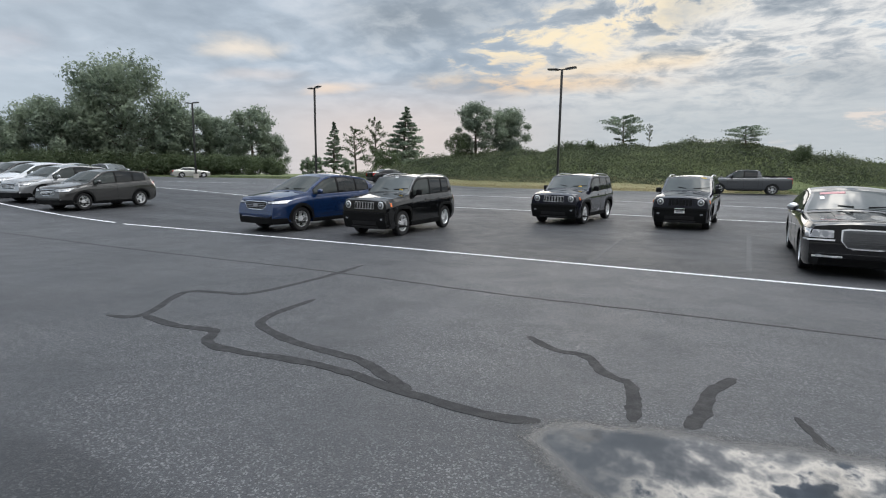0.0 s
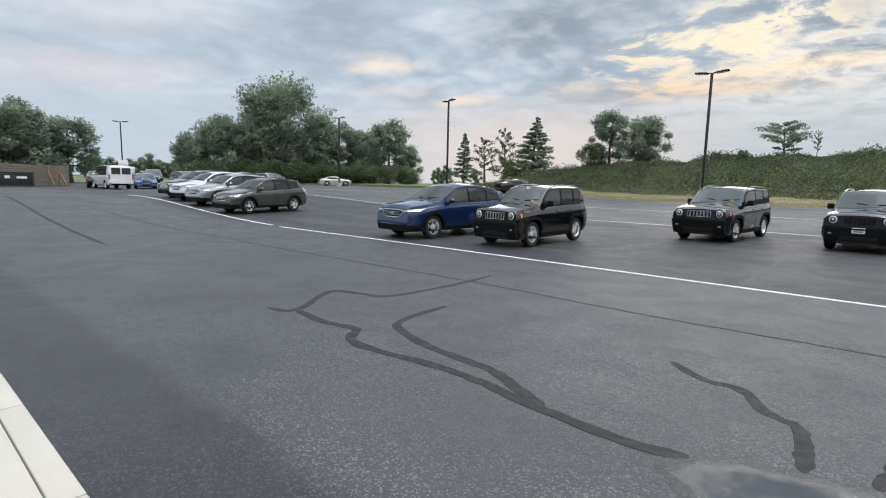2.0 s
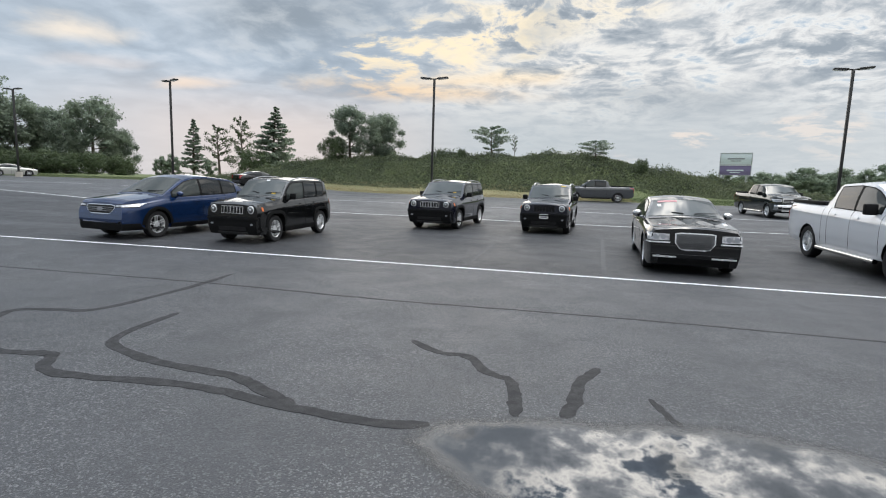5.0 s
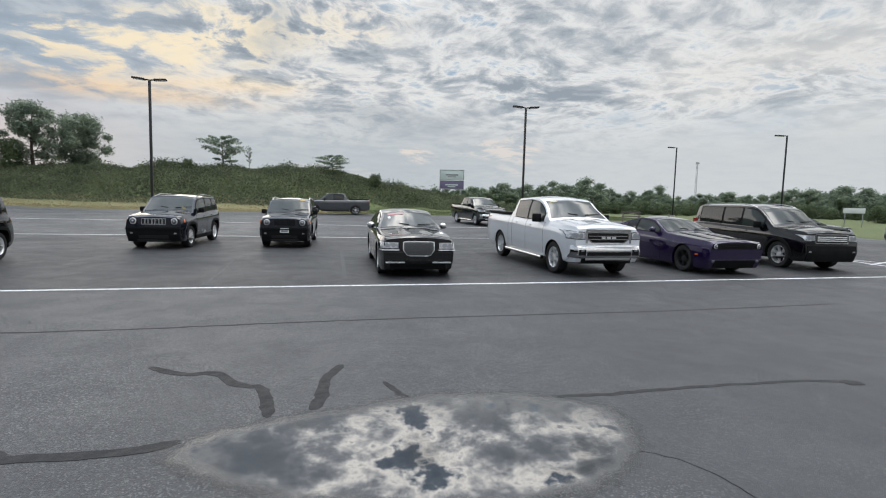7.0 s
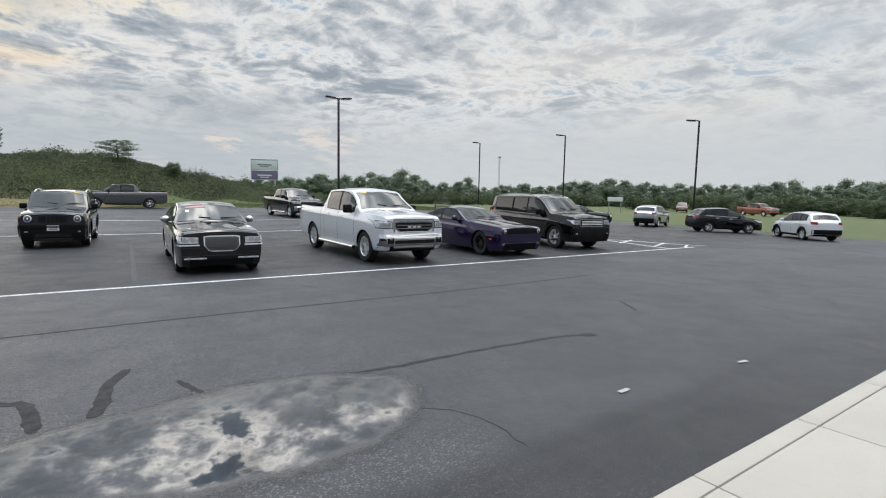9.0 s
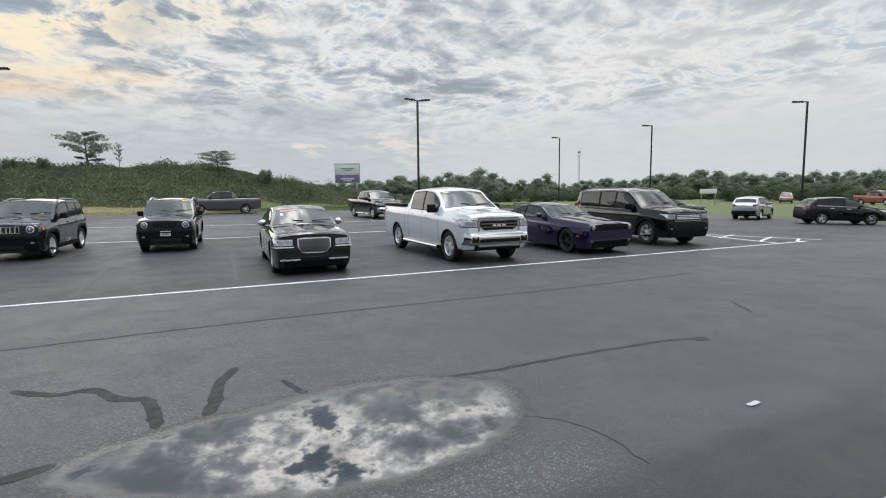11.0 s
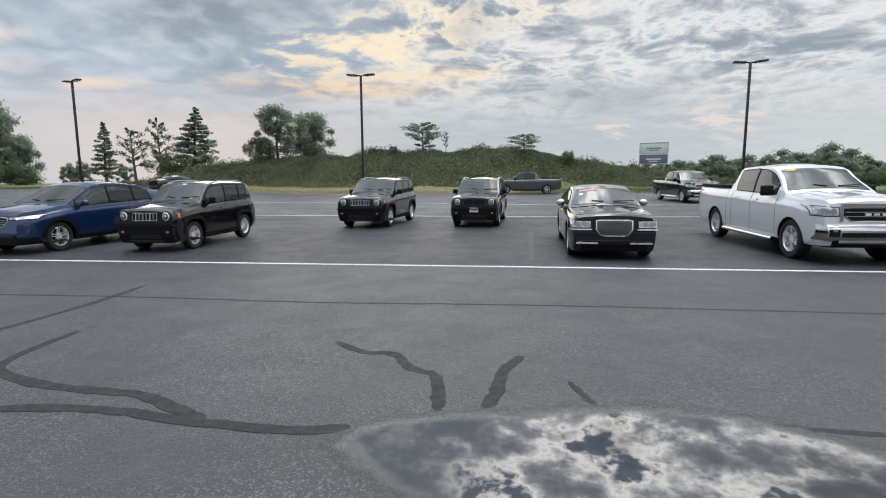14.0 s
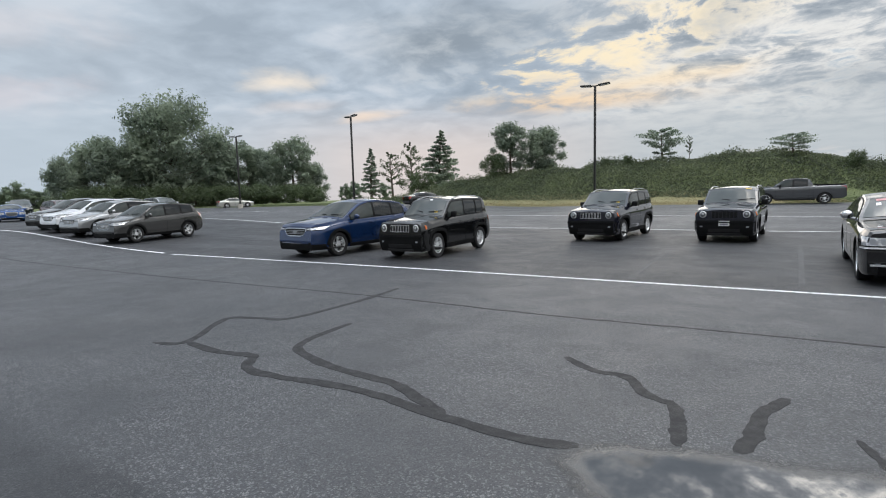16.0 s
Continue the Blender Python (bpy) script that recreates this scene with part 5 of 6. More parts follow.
VAN = spec(L=5.5, W=2.0, wb=3.5, fo=0.8, r=0.37, sill=0.34, roofw=0.83, taper=(0.12, 0.06), top=[(0, 1.02), (0.12, 1.1), (0.85, 1.28), (1.55, 1.95), (1.85, 2.04), (3.0, 2.09), (5.2, 2.06), (5.42, 1.98), (5.5, 1.3)],
           belt=[(0, 0.95), (0.85, 1.18), (5.3, 1.22), (5.5, 1.1)], tail=[(0.2, 0.02), (2, 0.06)], glass=(0.9, 1.6, 5.3, 5.3), windows=[(1.25, 2.05), (2.2, 3.4), (3.55, 4.6)], doors=[1.1, 2.12, 3.47], handles=[1.95], lamps=(0.6, 0.92, 0.82, 0.98, 0.98),
           tails=(0.84, 0.95, 0.85, 1.25), grille=(0.55, 0.80, 1.0), grille_style="bars", tail_glass=(1.30, 1.85), spokes=8, mirror=1.2)


def but(base, **k):
    return {**base, **k}


def parked(x, y, heading=0.0, wb=0.0, size=(0.95, 0.95, 0.95)):
    """Pose by the middle of the front axle; heading 0 faces -y, positive turns towards +x."""
    a = radians(heading)
    d = Vector((-math.sin(a), math.cos(a)))
    cx, cy = x + d.x * wb * size[1] / 2, y + d.y * wb * size[1] / 2
    e = 1.3
    zf, zr = lot_height(cx - d.x * e, cy - d.y * e), lot_height(cx + d.x * e, cy + d.y * e)
    return pose(cx, cy, (zf + zr) / 2, math.degrees(math.atan2(zr - zf, 2 * e)), 0, heading) @ Matrix.Diagonal((*size, 1))


def park(name, label, s, paint, x, y, heading=0.0, size=(0.95, 0.95, 0.95), **k):
    return make_car(name, label, s, PAINT[paint], parked(x, y, heading, s["wb"], size), **k)


STICK = ("windshield_sticker", "yellow", 1.30, 0.47, 0.06, 0.022)
park("compact_suv", "black boxy compact SUV with round headlights and alloy wheels", but(JEEP, stickers=[STICK, ("windshield_sticker", "white_card", 1.66, 0.05, 0.06, 0.02)]), "jeep_black", -7.93, 11.65, -2, (0.85, 0.90, 0.96), category="suv")
park("crossover_suv", "metallic blue crossover SUV with slatted grille", CROSS, "blue", -11.15, 11.2, -6, (0.95, 0.93, 0.95), category="suv")
park("compact_suv", "dark slate compact SUV with roof rails and yellow tag", but(JEEP, stickers=[STICK]), "jeep_slate", -4.33, 17.2, -7, (0.93, 0.97, 0.97), category="suv")
park("compact_suv", "dark navy compact SUV with black grille and front plate", but(JEEP, dark_grille=True, plate=0.60, rail_mat="alloy", stickers=[("windshield_sticker", "yellow", 1.70, 0.48, 0.09, 0.018)]), "navy_black", -0.63, 17.6, -5, (0.90, 0.95, 0.96), category="suv")
park("sedan", "black full-size sedan with chrome mesh grille", but(SEDAN, stickers=[("windshield_sticker", "pink", 2.16, -0.33, 0.22, 0.035), ("windshield_sticker", "white_card", 2.0, -0.52, 0.04, 0.05)]), "black", 2.44, 11.3, -3, (0.92, 0.93, 1.0), category="sedan")
park("pickup_truck", "white crew-cab pickup truck with chrome bumper", but(TRUCK, stickers=[("windshield_sticker", "yellow", 2.02, -0.5, 0.10, 0.02)]), "white", 6.95, 11.12, 0, (0.94, 0.99, 0.985), category="pickup")
park("muscle_coupe", "purple two-door muscle coupe with black wheels", COUPE, "purple", 10.82, 11.15, 0, (0.95, 0.95, 1.0), category="coupe")
park("large_suv", "black full-size SUV with chrome grille and roof rails", BIG_SUV, "black", 14.72, 11.6, -5, (0.95, 0.98, 0.98), category="suv")
park("pickup_truck", "dark green-black pickup truck with chrome front", TRUCK, "dark_green", 11.75, 31.6, 4, category="pickup")
park("pickup_truck", "dark grey crew-cab pickup parked along the grass", but(TRUCK, chrome_bumper=None, second_chrome=None), "dark_grey", 0.75, 45.55, -90, category="pickup")
park("sedan", "silver sedan at the edge of the grass", but(SEDAN, chrome_trim=False, mirror_mat=None), "silver", -8.3, 42.0, 160, category="sedan")
park("sedan", "black sedan parked at the back of the lot", but(SEDAN, chrome_trim=False, mirror_mat=None), "black", -27.6, 45.0, 152, category="sedan")
park("sedan", "champagne sedan parked at the far edge", but(SEDAN, L=4.7, wb=2.75, chrome_trim=False, mirror_mat=None, top=[(0, 0.8), (0.12, 0.86), (1.25, 1.0), (2.0, 1.38), (2.4, 1.44), (2.8, 1.45), (3.3, 1.40), (4.0, 1.12), (4.6, 1.06), (4.7, 1.0)], glass=(1.3, 2.05, 3.3, 3.95), windows=[(1.65, 2.45), (2.55, 3.3), (3.36, 3.6)], doors=[1.5, 2.5, 3.5]), "champagne", -59.5, 46.0, 155, category="sedan")
park("crossover_suv", "dark grey crossover SUV with silver wheels", ESCAPE, "grey", -22.4, 11.25, 7, (0.92, 0.92, 0.94), category="suv")
park("crossover_suv", "silver crossover SUV in the far row", ESCAPE, "silver", -26.1, 11.6, 7, category="suv")
park("crossover_suv", "white crossover SUV in the far row", ESCAPE, "white", -29.1, 12.0, 6, category="suv")
park("crossover_suv", "black crossover SUV in the far row", ESCAPE, "black", -31.6, 12.3, 6, category="suv")
park("crossover_suv", "maroon SUV in the row behind", ESCAPE, "maroon", -42.0, 17.6, 88, category="suv")
park("crossover_suv", "silver hatchback in the row behind", ESCAPE, "silver", -42.0, 20.1, 88, category="suv")
park("crossover_suv", "pale champagne hatchback in the row behind", ESCAPE, "champagne", -42.0, 22.4, 88, category="suv")
park("crossover_suv", "pale silver wagon in the row behind", ESCAPE, "silver", -42.0, 25.0, 88, category="suv")
park("passenger_van", "white passenger van seen from behind", VAN, "white", -53.7, 14.7, -91, (0.97, 0.97, 0.97), category="van")
park("crossover_suv", "dark SUV beside the van", ESCAPE, "dark_grey", -57.5, 15.2, -107, category="suv")
park("sedan", "blue sedan beside the van", but(SEDAN, chrome_trim=False, mirror_mat=None), "mid_blue", -51.0, 17.1, 74, category="sedan")
park("pickup_truck", "dark work truck standing behind the van", but(TRUCK, chrome_bumper=None), "dark_green", -62.0, 21.6, 70, category="pickup")
root = new("bucket_lift")
tagged(root, "white bucket lift resting on the work truck", "lift")
for nm, lo, hi in (("cabinet", (-0.9, -0.8, 1.36), (0.9, 0.8, 2.1)), ("boom", (-0.18, -2.6, 2.25), (0.18, 0.9, 2.5)), ("bucket", (-0.5, -3.2, 1.95), (0.4, -2.4, 2.75))):
    bm = bmesh.new()
    box(bm, lo, hi, 0.05)
    part(nm, bm, M["white_card"], root)
bm = bmesh.new()
tube(bm, (0, 0.3, 2.05), (0, 0.3, 2.4), 0.22, 0.2, 16)
part("turret", bm, M["white_card"], root)
root.matrix_basis = pose(-66.2, 20.2, lot_height(-66.2, 20.2), 0, 0, 70)
park("crossover_suv", "silver crossover SUV seen from the rear", ESCAPE, "silver", 36.9, 22.3, 108, category="suv")
park("crossover_suv", "black crossover SUV with bright wheels", but(ESCAPE, chrome_trim=True), "black", 35.5, 15.2, 53, category="suv")
park("crossover_suv", "white crossover SUV at the edge of the lot", ESCAPE, "white", 35.2, 12.2, 139, category="suv")
park("sedan", "dark sedan behind the large SUV", but(SEDAN, chrome_trim=False, mirror_mat=None), "dark_green", 31.8, 24.0, 62, category="sedan")

park("pickup_truck", "faded red pickup standing far off in the field", but(TRUCK, chrome_bumper=None, second_chrome=None), "faded_red", 80.0, 32.1, -20, (0.95, 0.95, 0.95), category="pickup")
park("crossover_suv", "faded red car standing far off in the field", ESCAPE, "faded_red", 79.5, 44.8, -60, (0.95, 0.95, 0.95), category="car")


# ---- lamp posts, signs, fence ----
def light_pole(x, y, heads, heading, height=8.8):
    z = lot_height(x, y) if y < 46 else land_height(x, y)
    root = new("street_lamp")
    tagged(root, "tall dark bronze parking lot lamp post" + (" with two heads" if heads == 2 else " with one head"), "lamp post", "lot lamp posts")
    bm = bmesh.new()
    tube(bm, (0, 0, -0.3), (0, 0, 0.55), 0.3, 0.3, 20)
    part("base", bm, M["concrete"], root, "round concrete footing")
    bm = bmesh.new()
    box(bm, (-0.16, -0.16, 0.55), (0.16, 0.16, 0.60), 0.01)
    box(bm, (-0.075, -0.075, 0.6), (0.075, 0.075, height), 0.012)
    part("pole", bm, M["pole"], root)
    for s in ((-1, 1) if heads == 2 else (1,)):
        bm = bmesh.new()
        tilt = Matrix.Translation((0, 0, height - 0.04)) @ Matrix.Rotation(radians(-5 * s), 4, "Y")
        box(bm, (s * 0.07, -0.04, -0.03), (s * 0.28, 0.04, 0.05), 0.01, tilt)
        part("arm", bm, M["pole"], root)
        bm = bmesh.new()
        box(bm, (s * 0.26, -0.20, -0.04), (s * 1.02, 0.20, 0.06), 0.025, tilt)
        for i in range(6):
            box(bm, (s * (0.32 + 0.1 * i), -0.15, 0.06), (s * (0.34 + 0.1 * i), 0.15, 0.085), 0.0, tilt)
        head = part("lamp_head", bm, M["pole"], root)
        bm = bmesh.new()
        box(bm, (s * 0.34, -0.15, -0.055), (s * 0.96, 0.15, -0.042), 0.004, tilt)
        part("lens", bm, M["white_card"], head)
    root.matrix_basis = pose(x, y, z, 0, 0, heading)


for px, py, heads, turn in ((-33.9, 38.9, 2, -20), (-9.8, 37.2, 2, 0), (16.3, 36.4, 2, -8), (43.9, 53.2, 1, 140), (44.15, 38.5, 1, 132), (43.15, 22.8, 1, 120), (-85.3, 25.7, 2, 60), (-54.9, 41.6, 2, 0)):
    light_pole(px, py, heads, turn)


def billboard():
    root = new("billboard")
    tagged(root, "roadside sign with a white panel over a purple panel", "sign")
    az, d = radians(16.05), 104.0
    root.matrix_basis = pose(d * math.sin(az), d * math.cos(az), 0, 0, 0, -16 - 8)
    for x in (-1.8, 1.8):
        bm = bmesh.new()
        box(bm, (x - 0.15, 0.15, 0), (x + 0.15, 0.45, 8.0), 0.02)
        part("post", bm, M["steel"], root)
    for nm, z0, z1, mat in (("upper_panel", 6.55, 8.5, "sign_white"), ("lower_panel", 4.7, 6.35, "sign_purple")):
        bm = bmesh.new()
        box(bm, (-2.45, 0, z0), (2.45, 0.15, z1), 0.02)
        p = part(nm, bm, M[mat], root)
        bm = bmesh.new()
        for a, b, c, d2 in ((-2.5, 2.5, z0 - 0.06, z0 + 0.05), (-2.5, 2.5, z1 - 0.05, z1 + 0.06), (-2.5, -2.38, z0, z1), (2.38, 2.5, z0, z1)):
            box(bm, (a, -0.05, c), (b, 0.18, d2), 0.01)
        part("frame", bm, M["steel"], p)
        bm = bmesh.new()
        box(bm, (-1.3, -0.03, (z0 + z1) / 2 - 0.12), (1.3, -0.003, (z0 + z1) / 2 + 0.12), 0.0)
        box(bm, (-0.8, -0.03, (z0 + z1) / 2 - 0.45), (0.8, -0.003, (z0 + z1) / 2 - 0.3), 0.0)
        part("writing_bar", bm, M["grey_bar"] if mat == "sign_white" else M["sign_white"], p)


billboard()


def fence_corner():
    """Timber screen with a dumpster and a pile of boards by the steps."""
    a, b = Vector((-60.5, 4.0)), Vector((-64.2, 14.3))
    d = (b - a).normalized()
    root = new("fence")
    tagged(root, "weathered brown timber screen fence at the lot's end", "fence")
    n = Vector((d.y, -d.x))
    for i in range(9):
        zc = lot_height(-62, 10) + 0.12 + i * 0.23
        bm = bmesh.new()
        L = (b - a).length
        box(bm, (0, -0.02, -0.105), (L, 0.02, 0.105), 0.008)
        o = part("board", bm, M["planks"], root)
        o.matrix_basis = Matrix.Translation((a.x, a.y, zc)) @ Matrix.Rotation(math.atan2(d.y, d.x), 4, "Z")
    for i in range(5):
        p = a + d * (b - a).length * i / 4
        bm = bmesh.new()
        box(bm, (p.x - 0.16, p.y - 0.07, 0.3), (p.x - 0.03, p.y + 0.07, 2.75), 0.01)
        part("post", bm, M["planks"], root)
    z = lot_height(-60, 10)
    root = new("dumpster")
    tagged(root, "black steel dumpster with white label panels", "dumpster")
    bm = bmesh.new()
    box(bm, (-0.8, -1.4, 0.12), (0.8, 1.4, 1.25), 0.04)
    for q in (-1.2, -0.4, 0.4, 1.2):
        box(bm, (0.8, q - 0.05, 0.15), (0.87, q + 0.05, 1.2), 0.01)
    part("body", bm, M["dumpster"], root)
    bm = bmesh.new()
    box(bm, (-0.85, -1.45, 1.25), (0.85, 1.45, 1.33), 0.03)
    part("lid", bm, M["dumpster"], root)
    bm = bmesh.new()
    box(bm, (0.872, -0.9, 0.75), (0.885, -0.5, 1.0), 0.0)
    box(bm, (0.872, 0.0, 0.75), (0.885, 0.8, 0.95), 0.0)
    part("label", bm, M["white_card"], root)
    root.matrix_basis = pose(-60.6, 9.2, z, 0, 0, 14)
    root = new("wooden_steps")
    tagged(root, "raw timber steps with a leaning ramp board", "steps")
    for i in range(4):
        bm = bmesh.new()
        box(bm, (-0.5, -0.6 + 0.28 * i, 0.3 * i + 0.2), (0.5, -0.3 + 0.28 * i, 0.3 * i + 0.25), 0.008)
        part("tread", bm, M["raw_wood"], root)
    for sx in (-0.5, 0.5):
        bm = bmesh.new()
        box(bm, (sx - 0.03, -0.15, -0.12), (sx + 0.03, 0.15, 0.12), 0.006, Matrix.Translation((0, 0, 0.75)) @ Matrix.Rotation(radians(47), 4, "X") @ Matrix.Diagonal((1, 6, 1, 1)))
        part("stringer", bm, M["raw_wood"], root)
    bm = bmesh.new()
    box(bm, (-0.45, 0.5, 0), (-0.37, 0.58, 2.1), 0.006)
    box(bm, (0.37, 0.5, 0), (0.45, 0.58, 2.1), 0.006)
    part("newel_post", bm, M["raw_wood"], root)
    root.matrix_basis = pose(-62.2, 12.9, z, 0, 0, 100)


fence_corner()


def far_details():
    root = new("radio_mast")
    tagged(root, "slender steel lattice radio mast far off", "mast")
    az, d = radians(41.3), 330.0
    root.matrix_basis = pose(d * math.sin(az), d * math.cos(az), 0)
    for i in range(3):
        a = 2 * math.pi * i / 3
        bm = bmesh.new()
        tube(bm, (math.cos(a) * 0.7, math.sin(a) * 0.7, 0), (math.cos(a) * 0.4, math.sin(a) * 0.4, 28.5), 0.09, 0.07, 6)
        part("leg", bm, M["steel"], root)
    bm = bmesh.new()
    for i in range(28):
        r0 = 0.7 - 0.3 * i / 28
        for k in range(3):
            a, b = 2 * math.pi * k / 3, 2 * math.pi * (k + 1) / 3
            tube(bm, (math.cos(a) * r0, math.sin(a) * r0, i), (math.cos(b) * r0, math.sin(b) * r0, i + 1), 0.035, 0.035, 4)
    part("bracing", bm, M["steel"], root)
    bm = bmesh.new()
    box(bm, (-0.9, -0.5, 28.0), (0.9, 0.5, 29.2), 0.1)
    part("antenna", bm, M["steel"], root)
    # white low building sign by the road
    root = new("road_sign")
    tagged(root, "small white road sign on posts across the field", "sign")
    az, d = radians(54.2), 75.0
    root.matrix_basis = pose(d * math.sin(az), d * math.cos(az), land_height(d * math.sin(az), d * math.cos(az)), 0, 0, -54)
    bm = bmesh.new()
    box(bm, (-1.0, -0.03, 1.55), (1.0, 0.03, 2.15), 0.01)
    part("panel", bm, M["white_card"], root)
    for x in (-0.8, 0.8):
        bm = bmesh.new()
        box(bm, (x - 0.05, 0.03, 0), (x + 0.05, 0.12, 2.1), 0.01)
        part("post", bm, M["steel"], root)
    root = new("rail_fence")
    tagged(root, "short weathered wooden rail fence in the grass", "fence")
    for x in (-0.75, 0.75):
        bm = bmesh.new()
        box(bm, (x - 0.06, -0.06, -0.1), (x + 0.06, 0.06, 1.05), 0.01)
        part("post", bm, M["planks"], root)
    for z in (0.55, 0.95):
        bm = bmesh.new()
        box(bm, (-0.9, -0.10, z - 0.06), (0.9, -0.062, z + 0.06), 0.008)
        part("rail", bm, M["planks"], root)
    root.matrix_basis = pose(31.5, 44.0, land_height(31.5, 47.0), 0, 0, -35)
    # litter on the asphalt
    for x, y, w, a in ((3.93, 1.68, 0.085, 5), (5.77, 1.51, 0.085, -10)):
        bm = bmesh.new()
        bmesh.ops.create_grid(bm, x_segments=6, y_segments=4, size=1.0)
        for v in bm.verts:
            v.co = Vector((v.co.x * w * 0.85, v.co.y * w * 0.28, 0.006 + 0.006 * noise.noise((v.co.x * 2, v.co.y * 2, x))))
        o = part("litter", bm, M["old_paper"], None)
        tagged(o, "crumpled scrap of white paper on the asphalt", "litter", "litter")
        o.matrix_basis = pose(x, y, 0.004, 0, 0, a)


far_details()


# ---- trees and weeds ----
def leaf_quads(centres, size, rnd, flat=0.5, facing=None):
    n = len(centres)
    c = np.array(centres)
    if facing is None:
        a = rnd.normal(size=(n, 3))
    else:
        out = facing + rnd.normal(size=(n, 3)) * 0.42
        a = np.cross(out, rnd.normal(size=(n, 3)))
    a /= np.linalg.norm(a, axis=1)[:, None]
    b = np.cross(out, a) if facing is not None else rnd.normal(size=(n, 3))
    b -= a * (a * b).sum(1)[:, None]
    b /= np.linalg.norm(b, axis=1)[:, None]
    s = size * rnd.uniform(0.6, 1.4, (n, 1))
    v = np.stack([c - a * s, c - b * s * flat, c + a * s, c + b * s * flat], 1).reshape(-1, 3)
    f = np.arange(4 * n).reshape(n, 4)
    return v.tolist(), f.tolist()


def lobed_crown(rnd, height, spread, trunk_h, lobes, leaves, gaps):
    """Centres and radii of the leafy lobes of a broad crown, and points for the leaves on them."""
    mid, half = trunk_h + 0.46 * (height - trunk_h), (height - trunk_h) / 2
    out, pts, faces = [(np.array((0.0, 0.0, mid)), 0.42 * spread)], [], []
    for i in range(lobes):
        u = (i + 0.5) / lobes * 1.9 - 0.95
        ang = i * 2.4 + rnd.uniform(-0.4, 0.4)
        f = rnd.uniform(0.45, 0.95)
        flat = math.sqrt(1 - u * u) * f * spread
        r = spread * rnd.uniform(0.17, 0.36)
        p = np.array((math.cos(ang) * flat, math.sin(ang) * flat, mid + u * half * rnd.uniform(0.70, 1.0)))
        p[2] = min(p[2], height - 0.8 * r)
        out.append((p, r))
    area = sum(r * r for _, r in out)
    for p, r in out:
        n = max(6, int(leaves * r * r / area))
        k = rnd.normal(size=(n, 3))
        k /= np.linalg.norm(k, axis=1)[:, None]
        knots = np.array([1 + 0.85 * noise.noise(Vector(q) * 2.4 + Vector(p)) for q in k])
        keep = np.array([noise.noise(Vector(q) * 2.7 + Vector(p) * 1.7) for q in k]) > gaps - 0.75
        reach = r * knots * np.where(rnd.uniform(size=n) < 0.35, rnd.uniform(0.2, 0.85, n), rnd.uniform(0.80, 1.15, n))
        q = k * reach[:, None] * np.array((1.0, 1.0, 0.9)) + p
        keep &= q[:, 2] > 0.05
        pts.append(q[keep])
        faces.append(k[keep])
    return out, np.concatenate(pts), np.concatenate(faces)


